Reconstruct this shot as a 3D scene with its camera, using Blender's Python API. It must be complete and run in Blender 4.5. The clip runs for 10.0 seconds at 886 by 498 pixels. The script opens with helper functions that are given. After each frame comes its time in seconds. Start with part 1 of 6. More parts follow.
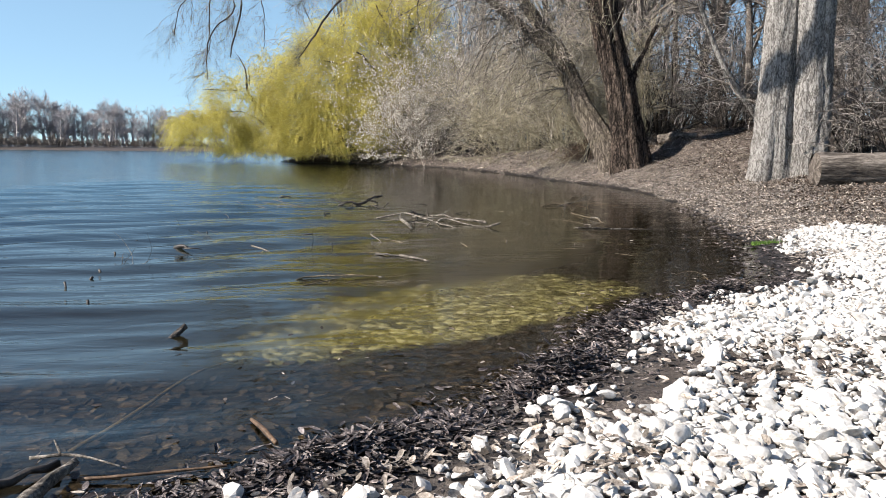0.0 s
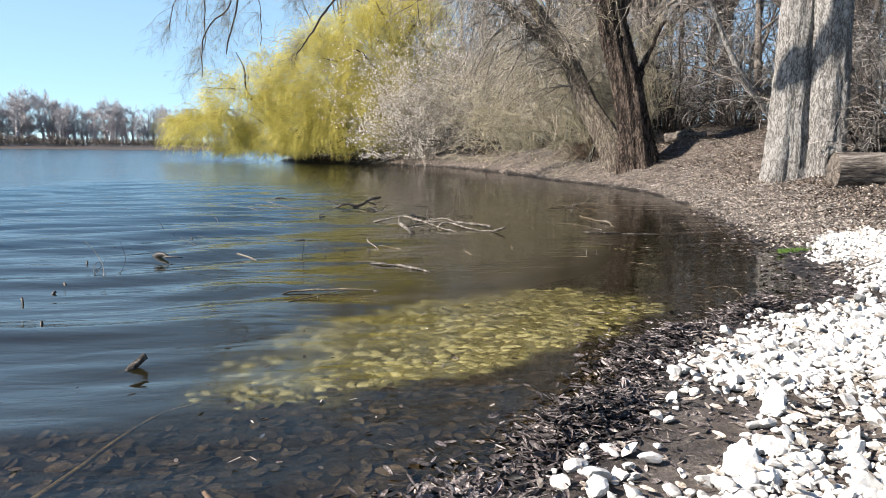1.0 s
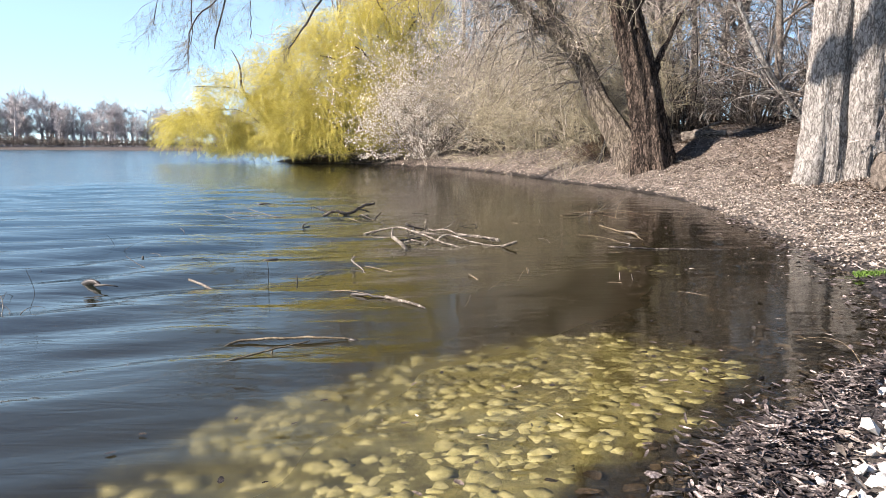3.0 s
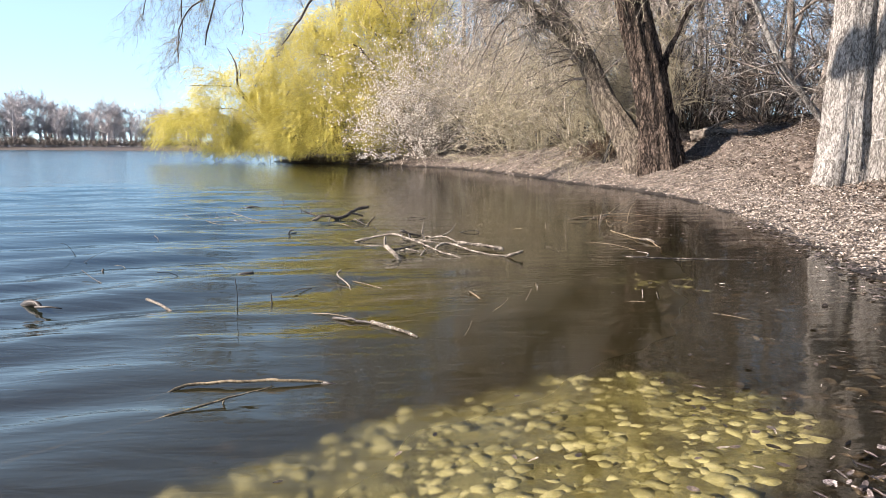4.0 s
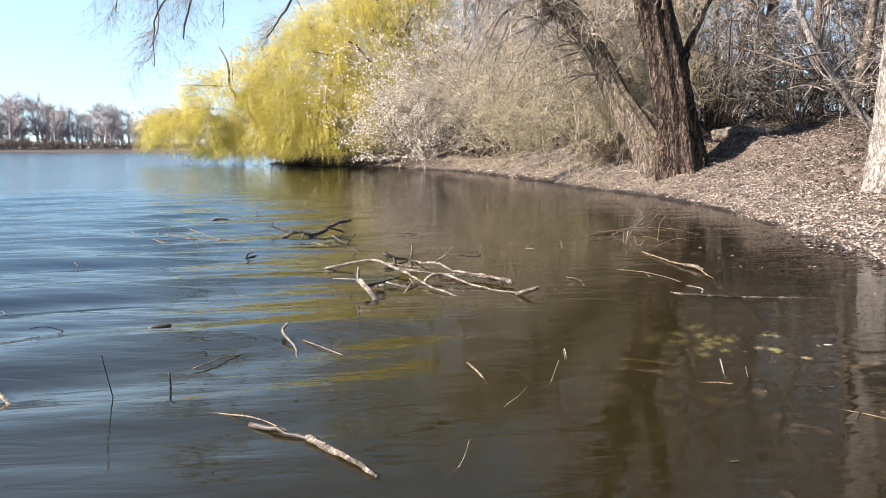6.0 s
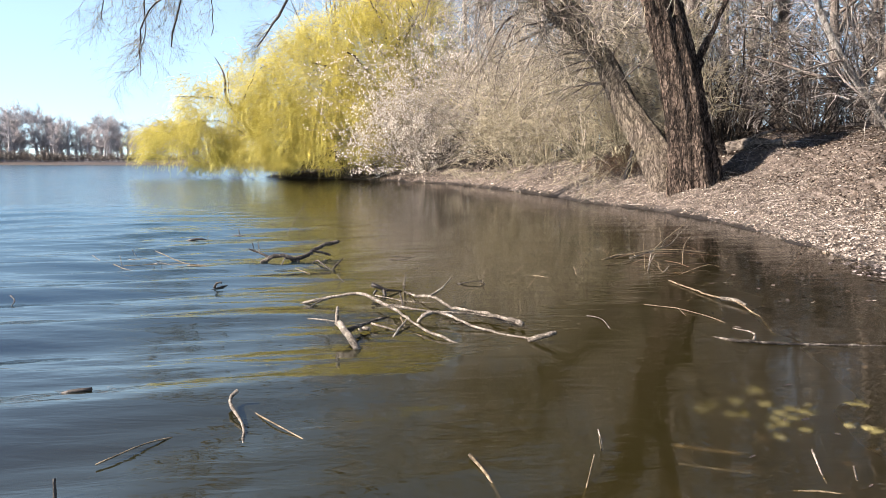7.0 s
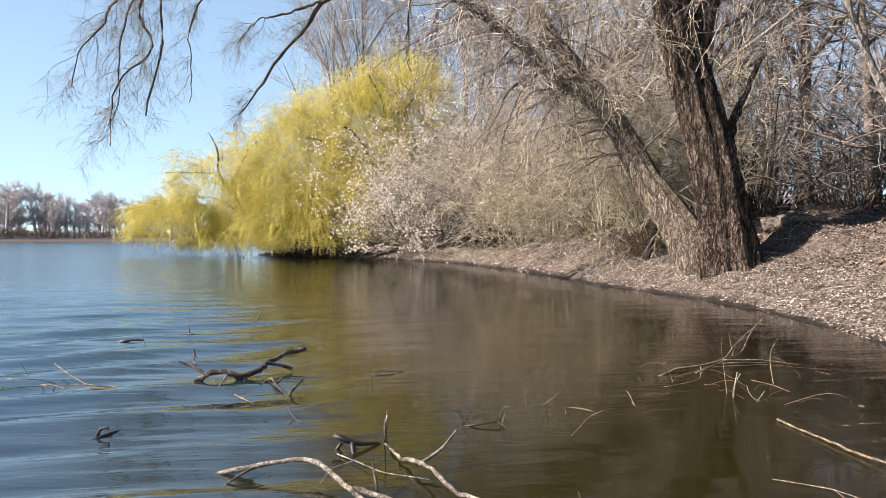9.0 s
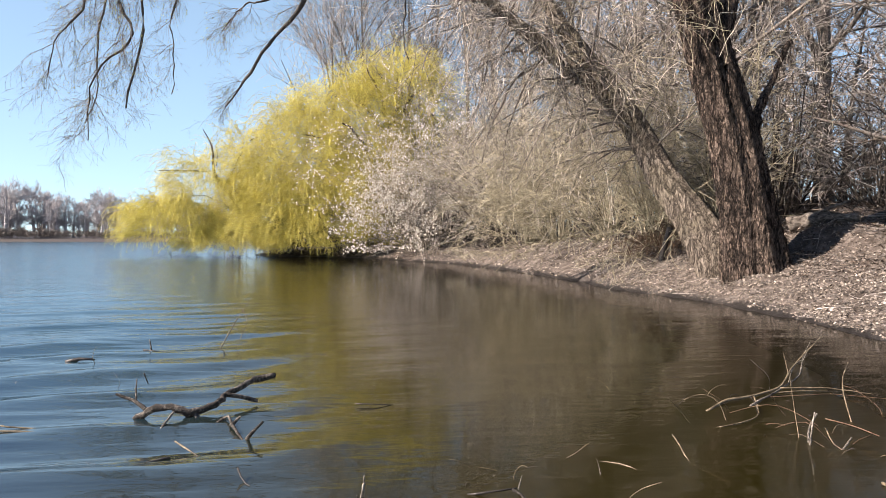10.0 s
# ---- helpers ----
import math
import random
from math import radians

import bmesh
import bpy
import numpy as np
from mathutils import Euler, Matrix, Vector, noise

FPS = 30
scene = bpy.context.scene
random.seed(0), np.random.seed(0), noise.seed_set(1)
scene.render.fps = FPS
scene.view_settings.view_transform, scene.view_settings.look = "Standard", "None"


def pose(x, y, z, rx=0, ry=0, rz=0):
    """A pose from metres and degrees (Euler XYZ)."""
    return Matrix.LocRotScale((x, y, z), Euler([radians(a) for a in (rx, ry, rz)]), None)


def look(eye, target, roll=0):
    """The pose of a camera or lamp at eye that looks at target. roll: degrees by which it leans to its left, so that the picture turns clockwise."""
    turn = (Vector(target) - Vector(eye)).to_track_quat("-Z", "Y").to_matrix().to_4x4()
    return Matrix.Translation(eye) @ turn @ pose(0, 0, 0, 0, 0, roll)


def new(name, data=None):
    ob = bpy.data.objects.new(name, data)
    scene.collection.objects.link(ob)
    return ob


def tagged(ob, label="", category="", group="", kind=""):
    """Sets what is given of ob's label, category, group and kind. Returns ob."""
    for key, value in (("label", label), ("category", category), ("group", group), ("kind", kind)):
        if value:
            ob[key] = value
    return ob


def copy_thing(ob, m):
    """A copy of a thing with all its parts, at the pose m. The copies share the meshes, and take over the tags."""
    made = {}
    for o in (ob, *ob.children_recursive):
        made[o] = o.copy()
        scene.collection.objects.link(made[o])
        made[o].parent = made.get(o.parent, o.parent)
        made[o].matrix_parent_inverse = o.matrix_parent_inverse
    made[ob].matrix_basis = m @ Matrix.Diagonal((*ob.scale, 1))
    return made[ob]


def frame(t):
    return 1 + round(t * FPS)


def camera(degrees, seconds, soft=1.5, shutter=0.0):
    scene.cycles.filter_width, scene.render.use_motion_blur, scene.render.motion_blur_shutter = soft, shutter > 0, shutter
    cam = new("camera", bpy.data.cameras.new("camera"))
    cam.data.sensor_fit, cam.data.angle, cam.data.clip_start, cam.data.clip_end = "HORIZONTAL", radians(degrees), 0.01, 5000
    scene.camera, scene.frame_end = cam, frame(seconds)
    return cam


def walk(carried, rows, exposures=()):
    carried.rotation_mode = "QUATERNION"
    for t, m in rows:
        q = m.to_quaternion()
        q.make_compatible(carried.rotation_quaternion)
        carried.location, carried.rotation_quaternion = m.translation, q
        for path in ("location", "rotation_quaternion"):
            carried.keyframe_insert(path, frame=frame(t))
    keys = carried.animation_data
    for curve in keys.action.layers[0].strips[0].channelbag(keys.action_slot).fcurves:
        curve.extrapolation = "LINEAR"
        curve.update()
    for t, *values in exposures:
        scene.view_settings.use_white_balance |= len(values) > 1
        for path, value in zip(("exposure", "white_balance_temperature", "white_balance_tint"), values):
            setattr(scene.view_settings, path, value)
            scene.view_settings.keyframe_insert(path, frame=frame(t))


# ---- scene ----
cam = camera(63.5, 10.0, 0.5)
PATH = [
    (0.0, (0.350, 0.215, 1.126), (0.281, 2.194, 0.843), 0.4),
    (0.5, (0.335, 0.513, 1.130), (0.265, 2.492, 0.845), 0.4),
    (1.0, (0.322, 0.836, 1.134), (0.250, 2.814, 0.848), 0.4),
    (1.5, (0.313, 1.165, 1.134), (0.239, 3.143, 0.848), 0.4),
    (2.0, (0.304, 1.511, 1.136), (0.228, 3.489, 0.849), 0.35),
    (2.5, (0.296, 1.882, 1.137), (0.218, 3.860, 0.851), 0.3),
    (4.0, (0.284, 3.070, 1.127), (0.204, 5.048, 0.840), 0.2),
    (4.5, (0.296, 3.496, 1.126), (0.214, 5.473, 0.839), 0.1),
    (5.0, (0.300, 3.941, 1.128), (0.217, 5.918, 0.840), 0.1),
    (6.5, (0.296, 5.306, 1.150), (0.209, 7.285, 0.875), 0.0),
    (7.0, (0.285, 5.815, 1.158), (0.197, 7.797, 0.907), 0.0),
    (7.5, (0.268, 6.335, 1.168), (0.180, 8.323, 0.971), 0.0),
    (8.0, (0.243, 6.858, 1.180), (0.155, 8.853, 1.070), 0.0),
    (8.5, (0.214, 7.378, 1.190), (0.127, 9.376, 1.150), 0.0),
    (9.0, (0.187, 7.931, 1.195), (0.098, 9.928, 1.156), 0.0),
    (9.5, (0.172, 8.492, 1.204), (0.080, 10.490, 1.165), -0.05),
    (10.0, (0.165, 9.057, 1.222), (0.071, 11.054, 1.180), -0.1),
]
EXPOSURES = [(0, 1.15, 6550, 14), (0.5, 1.25, 6550, 14), (1.0, 1.42, 6600, 14), (2.5, 1.76, 6850, 19), (4.0, 1.78, 7000, 20), (5.0, 1.83, 7100, 20), (6.5, 1.84, 7150, 20), (8.0, 1.66, 7150, 21), (10.0, 1.53, 7100, 21)]
walk(cam, [(t, look(eye, target, roll)) for t, eye, target, roll in PATH], EXPOSURES)

# ---- light ----
SUN_TO = Vector((-0.88, -0.25, 0.70)).normalized()
world = bpy.data.worlds.new("sky")
scene.world = world
world.use_nodes = True
wn, wl = world.node_tree.nodes, world.node_tree.links
sky = wn.new("ShaderNodeTexSky")
sky.sky_type = "NISHITA"
sky.sun_disc = False
sky.sun_elevation = math.asin(SUN_TO.z)
sky.sun_rotation = math.atan2(SUN_TO.x, SUN_TO.y)
sky.air_density, sky.dust_density, sky.ozone_density = 0.5, 0.0, 3.5
wn["Background"].inputs["Strength"].default_value = 0.108
# thin haze: pale blue, thickest towards the horizon
up_ = wn.new("ShaderNodeSeparateXYZ")
wl.new(wn.new("ShaderNodeTexCoord").outputs["Generated"], up_.inputs[0])
haze = wn.new("ShaderNodeMapRange")
haze.inputs[1].default_value, haze.inputs[2].default_value, haze.inputs[3].default_value, haze.inputs[4].default_value = 0.0, 0.76, 0.72, 0.0
wl.new(up_.outputs["Z"], haze.inputs[0])
veil = wn.new("ShaderNodeMix")
veil.data_type = "RGBA"
veil.inputs[7].default_value = (1.68, 2.84, 3.15, 1)
wl.new(haze.outputs[0], veil.inputs[0])
wl.new(sky.outputs[0], veil.inputs[6])
wl.new(veil.outputs[2], wn["Background"].inputs["Color"])
sun = new("sun", bpy.data.lights.new("sun", "SUN"))
sun.data.energy, sun.data.angle, sun.data.color = 5.0, radians(0.55), (1.0, 0.95, 0.86)
sun.matrix_world = look(SUN_TO * 60, (0, 0, 0))


# ---- materials ----
def node_mat(name):
    m = bpy.data.materials.new(name)
    m.use_nodes = True
    return m, m.node_tree.nodes, m.node_tree.links, m.node_tree.nodes["Principled BSDF"]


def ramp(n, stops):
    r = n.new("ShaderNodeValToRGB")
    e = r.color_ramp.elements
    while len(e) < len(stops):
        e.new(0.5)
    for el, (p, c) in zip(e, stops):
        el.position, el.color = p, (*c, 1)
    return r


def noise_tex(n, l, coord, scale, detail=5, rough=0.6, stretch=None, turn=0.0):
    t = n.new("ShaderNodeTexNoise")
    t.inputs["Scale"].default_value, t.inputs["Detail"].default_value = scale, detail
    t.inputs["Roughness"].default_value = rough
    if stretch:
        mp = n.new("ShaderNodeMapping")
        mp.inputs["Scale"].default_value = stretch
        mp.vector_type = "TEXTURE" if turn else "POINT"
        if turn:
            mp.inputs["Scale"].default_value = [1 / c for c in stretch]
            mp.inputs["Rotation"].default_value = (0, 0, turn)
        l.new(coord, mp.inputs["Vector"])
        coord = mp.outputs[0]
    l.new(coord, t.inputs["Vector"])
    return t


def mix_col(n, l, fac, a, b, mode="MIX"):
    m = n.new("ShaderNodeMix")
    m.data_type, m.blend_type = "RGBA", mode
    for sock, v in ((m.inputs[0], fac), (m.inputs[6], a), (m.inputs[7], b)):
        if isinstance(v, (int, float)):
            sock.default_value = v
        elif isinstance(v, tuple):
            sock.default_value = (*v, 1)
        else:
            l.new(v, sock)
    return m.outputs[2]


def grain(name, cols, scale=6.0, fine=60.0, rough=0.85, bump=0.4, dist=0.01, stretch=None, island=0.0, rand=0.0, spec=0.3, translucent=0.0):
    """Two-scale mottled surface: cols are three base colours from dark to light."""
    m, n, l, b = node_mat(name)
    co = n.new("ShaderNodeTexCoord").outputs["Object"]
    big = noise_tex(n, l, co, scale, 4, 0.6, stretch)
    small = noise_tex(n, l, co, fine, 6, 0.7, stretch)
    mx = n.new("ShaderNodeMath")
    mx.operation = "MULTIPLY_ADD"
    l.new(small.outputs["Fac"], mx.inputs[0])
    mx.inputs[1].default_value = 0.55
    half = n.new("ShaderNodeMath")
    half.operation = "MULTIPLY"
    half.inputs[1].default_value = 0.45
    l.new(big.outputs["Fac"], half.inputs[0])
    l.new(half.outputs[0], mx.inputs[2])
    r = ramp(n, [(0.39, cols[0]), (0.5, cols[1]), (0.61, cols[2])])
    l.new(mx.outputs[0], r.inputs[0])
    col = r.outputs[0]
    if island or rand:
        src = n.new("ShaderNodeNewGeometry").outputs["Random Per Island"] if island else n.new("ShaderNodeObjectInfo").outputs["Random"]
        hs = n.new("ShaderNodeHueSaturation")
        mr = n.new("ShaderNodeMapRange")
        k = island or rand
        mr.inputs[3].default_value, mr.inputs[4].default_value = 1 - k, 1 + k
        l.new(src, mr.inputs[0])
        l.new(mr.outputs[0], hs.inputs["Value"])
        l.new(col, hs.inputs["Color"])
        col = hs.outputs[0]
    l.new(col, b.inputs["Base Color"])
    b.inputs["Roughness"].default_value = rough
    b.inputs["Specular IOR Level"].default_value = spec
    if bump:
        bp = n.new("ShaderNodeBump")
        bp.inputs["Strength"].default_value, bp.inputs["Distance"].default_value = bump, dist
        l.new(mx.outputs[0], bp.inputs["Height"])
        l.new(bp.outputs[0], b.inputs["Normal"])
    if translucent:
        tr = n.new("ShaderNodeBsdfTranslucent")
        l.new(col, tr.inputs[0])
        ms = n.new("ShaderNodeMixShader")
        ms.inputs[0].default_value = translucent
        l.new(b.outputs[0], ms.inputs[1])
        l.new(tr.outputs[0], ms.inputs[2])
        l.new(ms.outputs[0], n["Material Output"].inputs[0])
    return m


def bark_mat(name, cols, scale=1.0, bump=1.0, moss=None, tall=1.0):
    """Furrowed bark: long ridges along z, split by narrow dark cracks at two scales."""
    m, n, l, b = node_mat(name)
    co = n.new("ShaderNodeTexCoord").outputs["Object"]

    def furrow(sx, sz, width):
        t = noise_tex(n, l, co, 1.0, 4, 0.55, (sx, sx, sz))
        t.inputs["Distortion"].default_value = 0.5
        a = n.new("ShaderNodeMath")
        a.operation = "SUBTRACT"
        l.new(t.outputs["Fac"], a.inputs[0])
        a.inputs[1].default_value = 0.5
        c = n.new("ShaderNodeMath")
        c.operation = "ABSOLUTE"
        l.new(a.outputs[0], c.inputs[0])
        r = n.new("ShaderNodeMapRange")
        r.interpolation_type = "SMOOTHSTEP"
        r.inputs[2].default_value = width
        l.new(c.outputs[0], r.inputs[0])
        return r.outputs[0]

    big, small = furrow(7 * scale, 1.1 * scale * tall, 0.075), furrow(19 * scale, 4.5 * scale * tall, 0.09)
    h = n.new("ShaderNodeMath")
    h.operation = "MULTIPLY_ADD"
    l.new(small, h.inputs[0])
    h.inputs[1].default_value = 0.4
    sm = n.new("ShaderNodeMath")
    sm.operation = "MULTIPLY"
    sm.inputs[1].default_value = 0.6
    l.new(big, sm.inputs[0])
    l.new(sm.outputs[0], h.inputs[2])
    fine = noise_tex(n, l, co, 26 * scale, 6, 0.75)
    mixv = n.new("ShaderNodeMath")
    mixv.operation = "MULTIPLY_ADD"
    l.new(fine.outputs["Fac"], mixv.inputs[0])
    mixv.inputs[1].default_value = 0.5
    l.new(h.outputs[0], mixv.inputs[2])
    r = ramp(n, [(0.35, cols[0]), (0.8, cols[1]), (1.0, cols[2])])
    sc = n.new("ShaderNodeMath")
    sc.operation = "MULTIPLY"
    sc.inputs[1].default_value = 0.78
    l.new(mixv.outputs[0], sc.inputs[0])
    l.new(sc.outputs[0], r.inputs[0])
    patch = noise_tex(n, l, co, 1.3, 4)
    pr = ramp(n, [(0.45, (0, 0, 0)), (0.68, (0.55, 0.55, 0.55))])
    l.new(patch.outputs["Fac"], pr.inputs[0])
    pm = n.new("ShaderNodeMath")
    pm.operation = "MULTIPLY"
    l.new(pr.outputs[0], pm.inputs[0])
    l.new(h.outputs[0], pm.inputs[1])
    col = mix_col(n, l, pm.outputs[0], r.outputs[0], moss or tuple(c * 1.15 for c in cols[2]))
    l.new(col, b.inputs["Base Color"])
    b.inputs["Roughness"].default_value, b.inputs["Specular IOR Level"].default_value = 0.9, 0.2
    bp = n.new("ShaderNodeBump")
    bp.inputs["Strength"].default_value, bp.inputs["Distance"].default_value = bump, 0.06
    l.new(mixv.outputs[0], bp.inputs["Height"])
    l.new(bp.outputs[0], b.inputs["Normal"])
    return m



M_STONE = grain("white_limestone", [(0.34, 0.315, 0.28), (0.47, 0.455, 0.423), (0.56, 0.55, 0.525)], 14, 60, 0.8, 0.6, 0.006, island=0.12)
M_STONE_ONE = grain("white_limestone_single", [(0.34, 0.315, 0.28), (0.47, 0.455, 0.423), (0.56, 0.55, 0.525)], 0.8, 4.0, 0.8, 0.35, 0.05, rand=0.12)
M_ALGAE = grain("algae_stone", [(0.18, 0.18, 0.095), (0.32, 0.32, 0.19), (0.50, 0.50, 0.345)], 4, 18, 0.9, 0.1, 0.004, island=0.2)
M_WRACK = grain("black_wet_leaves", [(0.014, 0.0105, 0.010), (0.055, 0.044, 0.041), (0.27, 0.235, 0.215)], 12, 90, 0.55, 0.5, 0.004, island=0.9, spec=0.35)
M_SUNK = grain("sunken_leaves", [(0.010, 0.0075, 0.0065), (0.038, 0.029, 0.0235), (0.12, 0.093, 0.076)], 12, 90, 0.7, 0.3, 0.003, island=0.7)
M_LITTER = grain("dry_leaf_litter", [(0.085, 0.069, 0.055), (0.27, 0.23, 0.19), (0.49, 0.44, 0.385)], 14, 80, 0.8, 0.3, 0.003, island=0.6, translucent=0.15)
M_LITTER_D = grain("brown_leaf_litter", [(0.022, 0.016, 0.012), (0.075, 0.055, 0.041), (0.16, 0.123, 0.094)], 14, 80, 0.8, 0.3, 0.003, island=0.6)
M_BARK_W = bark_mat("willow_bark", [(0.016, 0.012, 0.009), (0.088, 0.064, 0.05), (0.20, 0.152, 0.12)], 1.25, 1.3, tall=1.8)
M_BARK_L = bark_mat("leaning_willow_bark", [(0.05, 0.04, 0.031), (0.165, 0.135, 0.107), (0.29, 0.245, 0.195)], 1.6, 1.0, (0.17, 0.15, 0.09), 1.3)
M_BARK_P = bark_mat("poplar_bark", [(0.085, 0.077, 0.069), (0.24, 0.226, 0.205), (0.37, 0.356, 0.33)], 2.0, 0.7, tall=2.2)
M_LOGEND = grain("log_end_wood", [(0.03, 0.024, 0.019), (0.085, 0.07, 0.057), (0.18, 0.155, 0.13)], 9, 40, 0.9, 1.0, 0.03)
M_LOG = grain("weathered_log_wood", [(0.022, 0.017, 0.014), (0.10, 0.085, 0.07), (0.235, 0.205, 0.175)], 7, 26, 0.9, 1.0, 0.05, (0.15, 1, 1))
M_TWIG = grain("grey_twigs", [(0.075, 0.066, 0.058), (0.215, 0.192, 0.17), (0.46, 0.42, 0.38)], 2, 20, 0.8, 0, island=0.75)
M_LIMB = grain("dark_limb_bark", [(0.045, 0.037, 0.031), (0.12, 0.102, 0.087), (0.26, 0.23, 0.20)], 3, 24, 0.85, 0.5, 0.01)
M_TWIG_W = grain("wood_twigs", [(0.05, 0.044, 0.039), (0.135, 0.12, 0.106), (0.31, 0.283, 0.256)], 2, 20, 0.8, 0, island=0.75)
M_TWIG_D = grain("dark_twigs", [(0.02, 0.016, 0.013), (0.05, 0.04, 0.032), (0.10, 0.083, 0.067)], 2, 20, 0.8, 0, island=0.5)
M_TWIG_T = grain("tan_twigs", [(0.13, 0.11, 0.085), (0.35, 0.305, 0.245), (0.60, 0.545, 0.465)], 2, 20, 0.75, 0, island=0.7)
M_TWIG_G = grain("olive_twigs", [(0.13, 0.114, 0.074), (0.285, 0.252, 0.172), (0.44, 0.395, 0.29)], 2, 20, 0.75, 0, island=0.4)
# pale bluish grey: aerial haze put into the far trees' base colour
M_TWIG_HAZE = grain("hazy_far_twigs", [(0.26, 0.245, 0.25), (0.36, 0.34, 0.345), (0.47, 0.447, 0.447)], 0.4, 4, 0.9, 0, island=0.4)
M_YELLOW = grain("yellow_willow_leaves", [(0.27, 0.255, 0.055), (0.50, 0.47, 0.145), (0.72, 0.68, 0.30)], 0.8, 6, 0.6, 0, island=0.5, translucent=0.35)
M_YSTEM = grain("yellow_willow_stems", [(0.30, 0.25, 0.04), (0.46, 0.39, 0.07), (0.60, 0.52, 0.12)], 0.7, 9, 0.6, 0, island=0.35)
M_BLOOM = grain("white_blossom", [(0.66, 0.62, 0.55), (0.78, 0.745, 0.68), (0.88, 0.85, 0.80)], 3, 20, 0.7, 0, island=0.25, translucent=0.2)
M_BUD = grain("green_buds", [(0.20, 0.22, 0.04), (0.34, 0.36, 0.08), (0.48, 0.48, 0.14)], 3, 20, 0.6, 0, island=0.35, translucent=0.3)
M_DRIFT = grain("bleached_wood", [(0.010, 0.008, 0.006), (0.105, 0.09, 0.072), (0.35, 0.315, 0.268)], 13, 70, 0.8, 1.0, 0.012)
M_DARKWOOD = grain("wet_dark_wood", [(0.006, 0.005, 0.004), (0.02, 0.016, 0.013), (0.065, 0.054, 0.044)], 8, 50, 0.55, 0.6, 0.006, spec=0.4)
M_GREYWOOD = grain("grey_dead_wood", [(0.006, 0.005, 0.004), (0.026, 0.021, 0.017), (0.17, 0.15, 0.125)], 13, 60, 0.85, 1.0, 0.014)
M_STICK = grain("tan_stick", [(0.03, 0.022, 0.013), (0.115, 0.088, 0.053), (0.25, 0.20, 0.13)], 14, 60, 0.6, 0.7, 0.004)
M_REDSTICK = grain("orange_stick", [(0.035, 0.02, 0.011), (0.10, 0.06, 0.034), (0.20, 0.135, 0.083)], 9, 50, 0.6, 0.5, 0.004)
M_GRASS = grain("green_grass", [(0.05, 0.10, 0.015), (0.10, 0.19, 0.03), (0.18, 0.28, 0.06)], 9, 50, 0.6, 0, island=0.4, translucent=0.3)


def ground_mat():
    """Bank: wet mud under and beside the water, then soil strewn with grey-tan litter."""
    m, n, l, b = node_mat("bank_soil")
    co = n.new("ShaderNodeTexCoord").outputs["Object"]
    at = n.new("ShaderNodeAttribute")
    at.attribute_name = "shore"
    wob = noise_tex(n, l, co, 3.0, 5)
    ad = n.new("ShaderNodeMath")
    ad.operation = "MULTIPLY_ADD"
    l.new(wob.outputs["Fac"], ad.inputs[0])
    ad.inputs[1].default_value = 0.35
    l.new(at.outputs["Fac"], ad.inputs[2])
    dry = n.new("ShaderNodeMapRange")
    dry.inputs[1].default_value, dry.inputs[2].default_value = 0.2, 0.4
    l.new(ad.outputs[0], dry.inputs[0])
    fine = noise_tex(n, l, co, 42, 6, 0.75)
    mid = noise_tex(n, l, co, 5, 5, 0.65)
    mudr = ramp(n, [(0.3, (0.004, 0.003, 0.0024)), (0.52, (0.009, 0.0068, 0.0052)), (0.72, (0.025, 0.019, 0.0145))])
    l.new(fine.outputs["Fac"], mudr.inputs[0])
    lit = ramp(n, [(0.32, (0.045, 0.035, 0.029)), (0.5, (0.16, 0.13, 0.108)), (0.68, (0.40, 0.345, 0.30))])
    l.new(fine.outputs["Fac"], lit.inputs[0])
    soil = ramp(n, [(0.42, (0, 0, 0)), (0.68, (1, 1, 1))])
    l.new(mid.outputs["Fac"], soil.inputs[0])
    land = mix_col(n, l, soil.outputs[0], (0.05, 0.037, 0.028), lit.outputs[0])
    col = mix_col(n, l, dry.outputs[0], mudr.outputs[0], land)
    al = n.new("ShaderNodeAttribute")
    al.attribute_name = "algae"
    algr = ramp(n, [(0.38, (0.10, 0.095, 0.036)), (0.62, (0.30, 0.295, 0.145))])
    l.new(mid.outputs["Fac"], algr.inputs[0])
    patchy = noise_tex(n, l, co, 4.2, 5, 0.6)
    pa = n.new("ShaderNodeMath")
    pa.operation = "MULTIPLY_ADD"
    l.new(patchy.outputs["Fac"], pa.inputs[0])
    pa.inputs[1].default_value = 2.2
    l.new(al.outputs["Fac"], pa.inputs[2])
    pf = n.new("ShaderNodeMapRange")
    pf.interpolation_type = "SMOOTHSTEP"
    pf.inputs[1].default_value, pf.inputs[2].default_value = 1.25, 2.1
    l.new(pa.outputs[0], pf.inputs[0])
    only = n.new("ShaderNodeMath")
    only.operation = "MULTIPLY"
    l.new(pf.outputs[0], only.inputs[0])
    sm_ = n.new("ShaderNodeMapRange")
    sm_.inputs[2].default_value = 0.35
    l.new(al.outputs["Fac"], sm_.inputs[0])
    l.new(sm_.outputs[0], only.inputs[1])
    col = mix_col(n, l, only.outputs[0], col, algr.outputs[0])
    l.new(col, b.inputs["Base Color"])
    rr = n.new("ShaderNodeMapRange")
    rr.inputs[3].default_value, rr.inputs[4].default_value = 0.45, 0.92
    l.new(dry.outputs[0], rr.inputs[0])
    l.new(rr.outputs[0], b.inputs["Roughness"])
    bp = n.new("ShaderNodeBump")
    bp.inputs["Strength"].default_value, bp.inputs["Distance"].default_value = 0.8, 0.03
    l.new(fine.outputs["Fac"], bp.inputs["Height"])
    l.new(bp.outputs[0], b.inputs["Normal"])
    return m


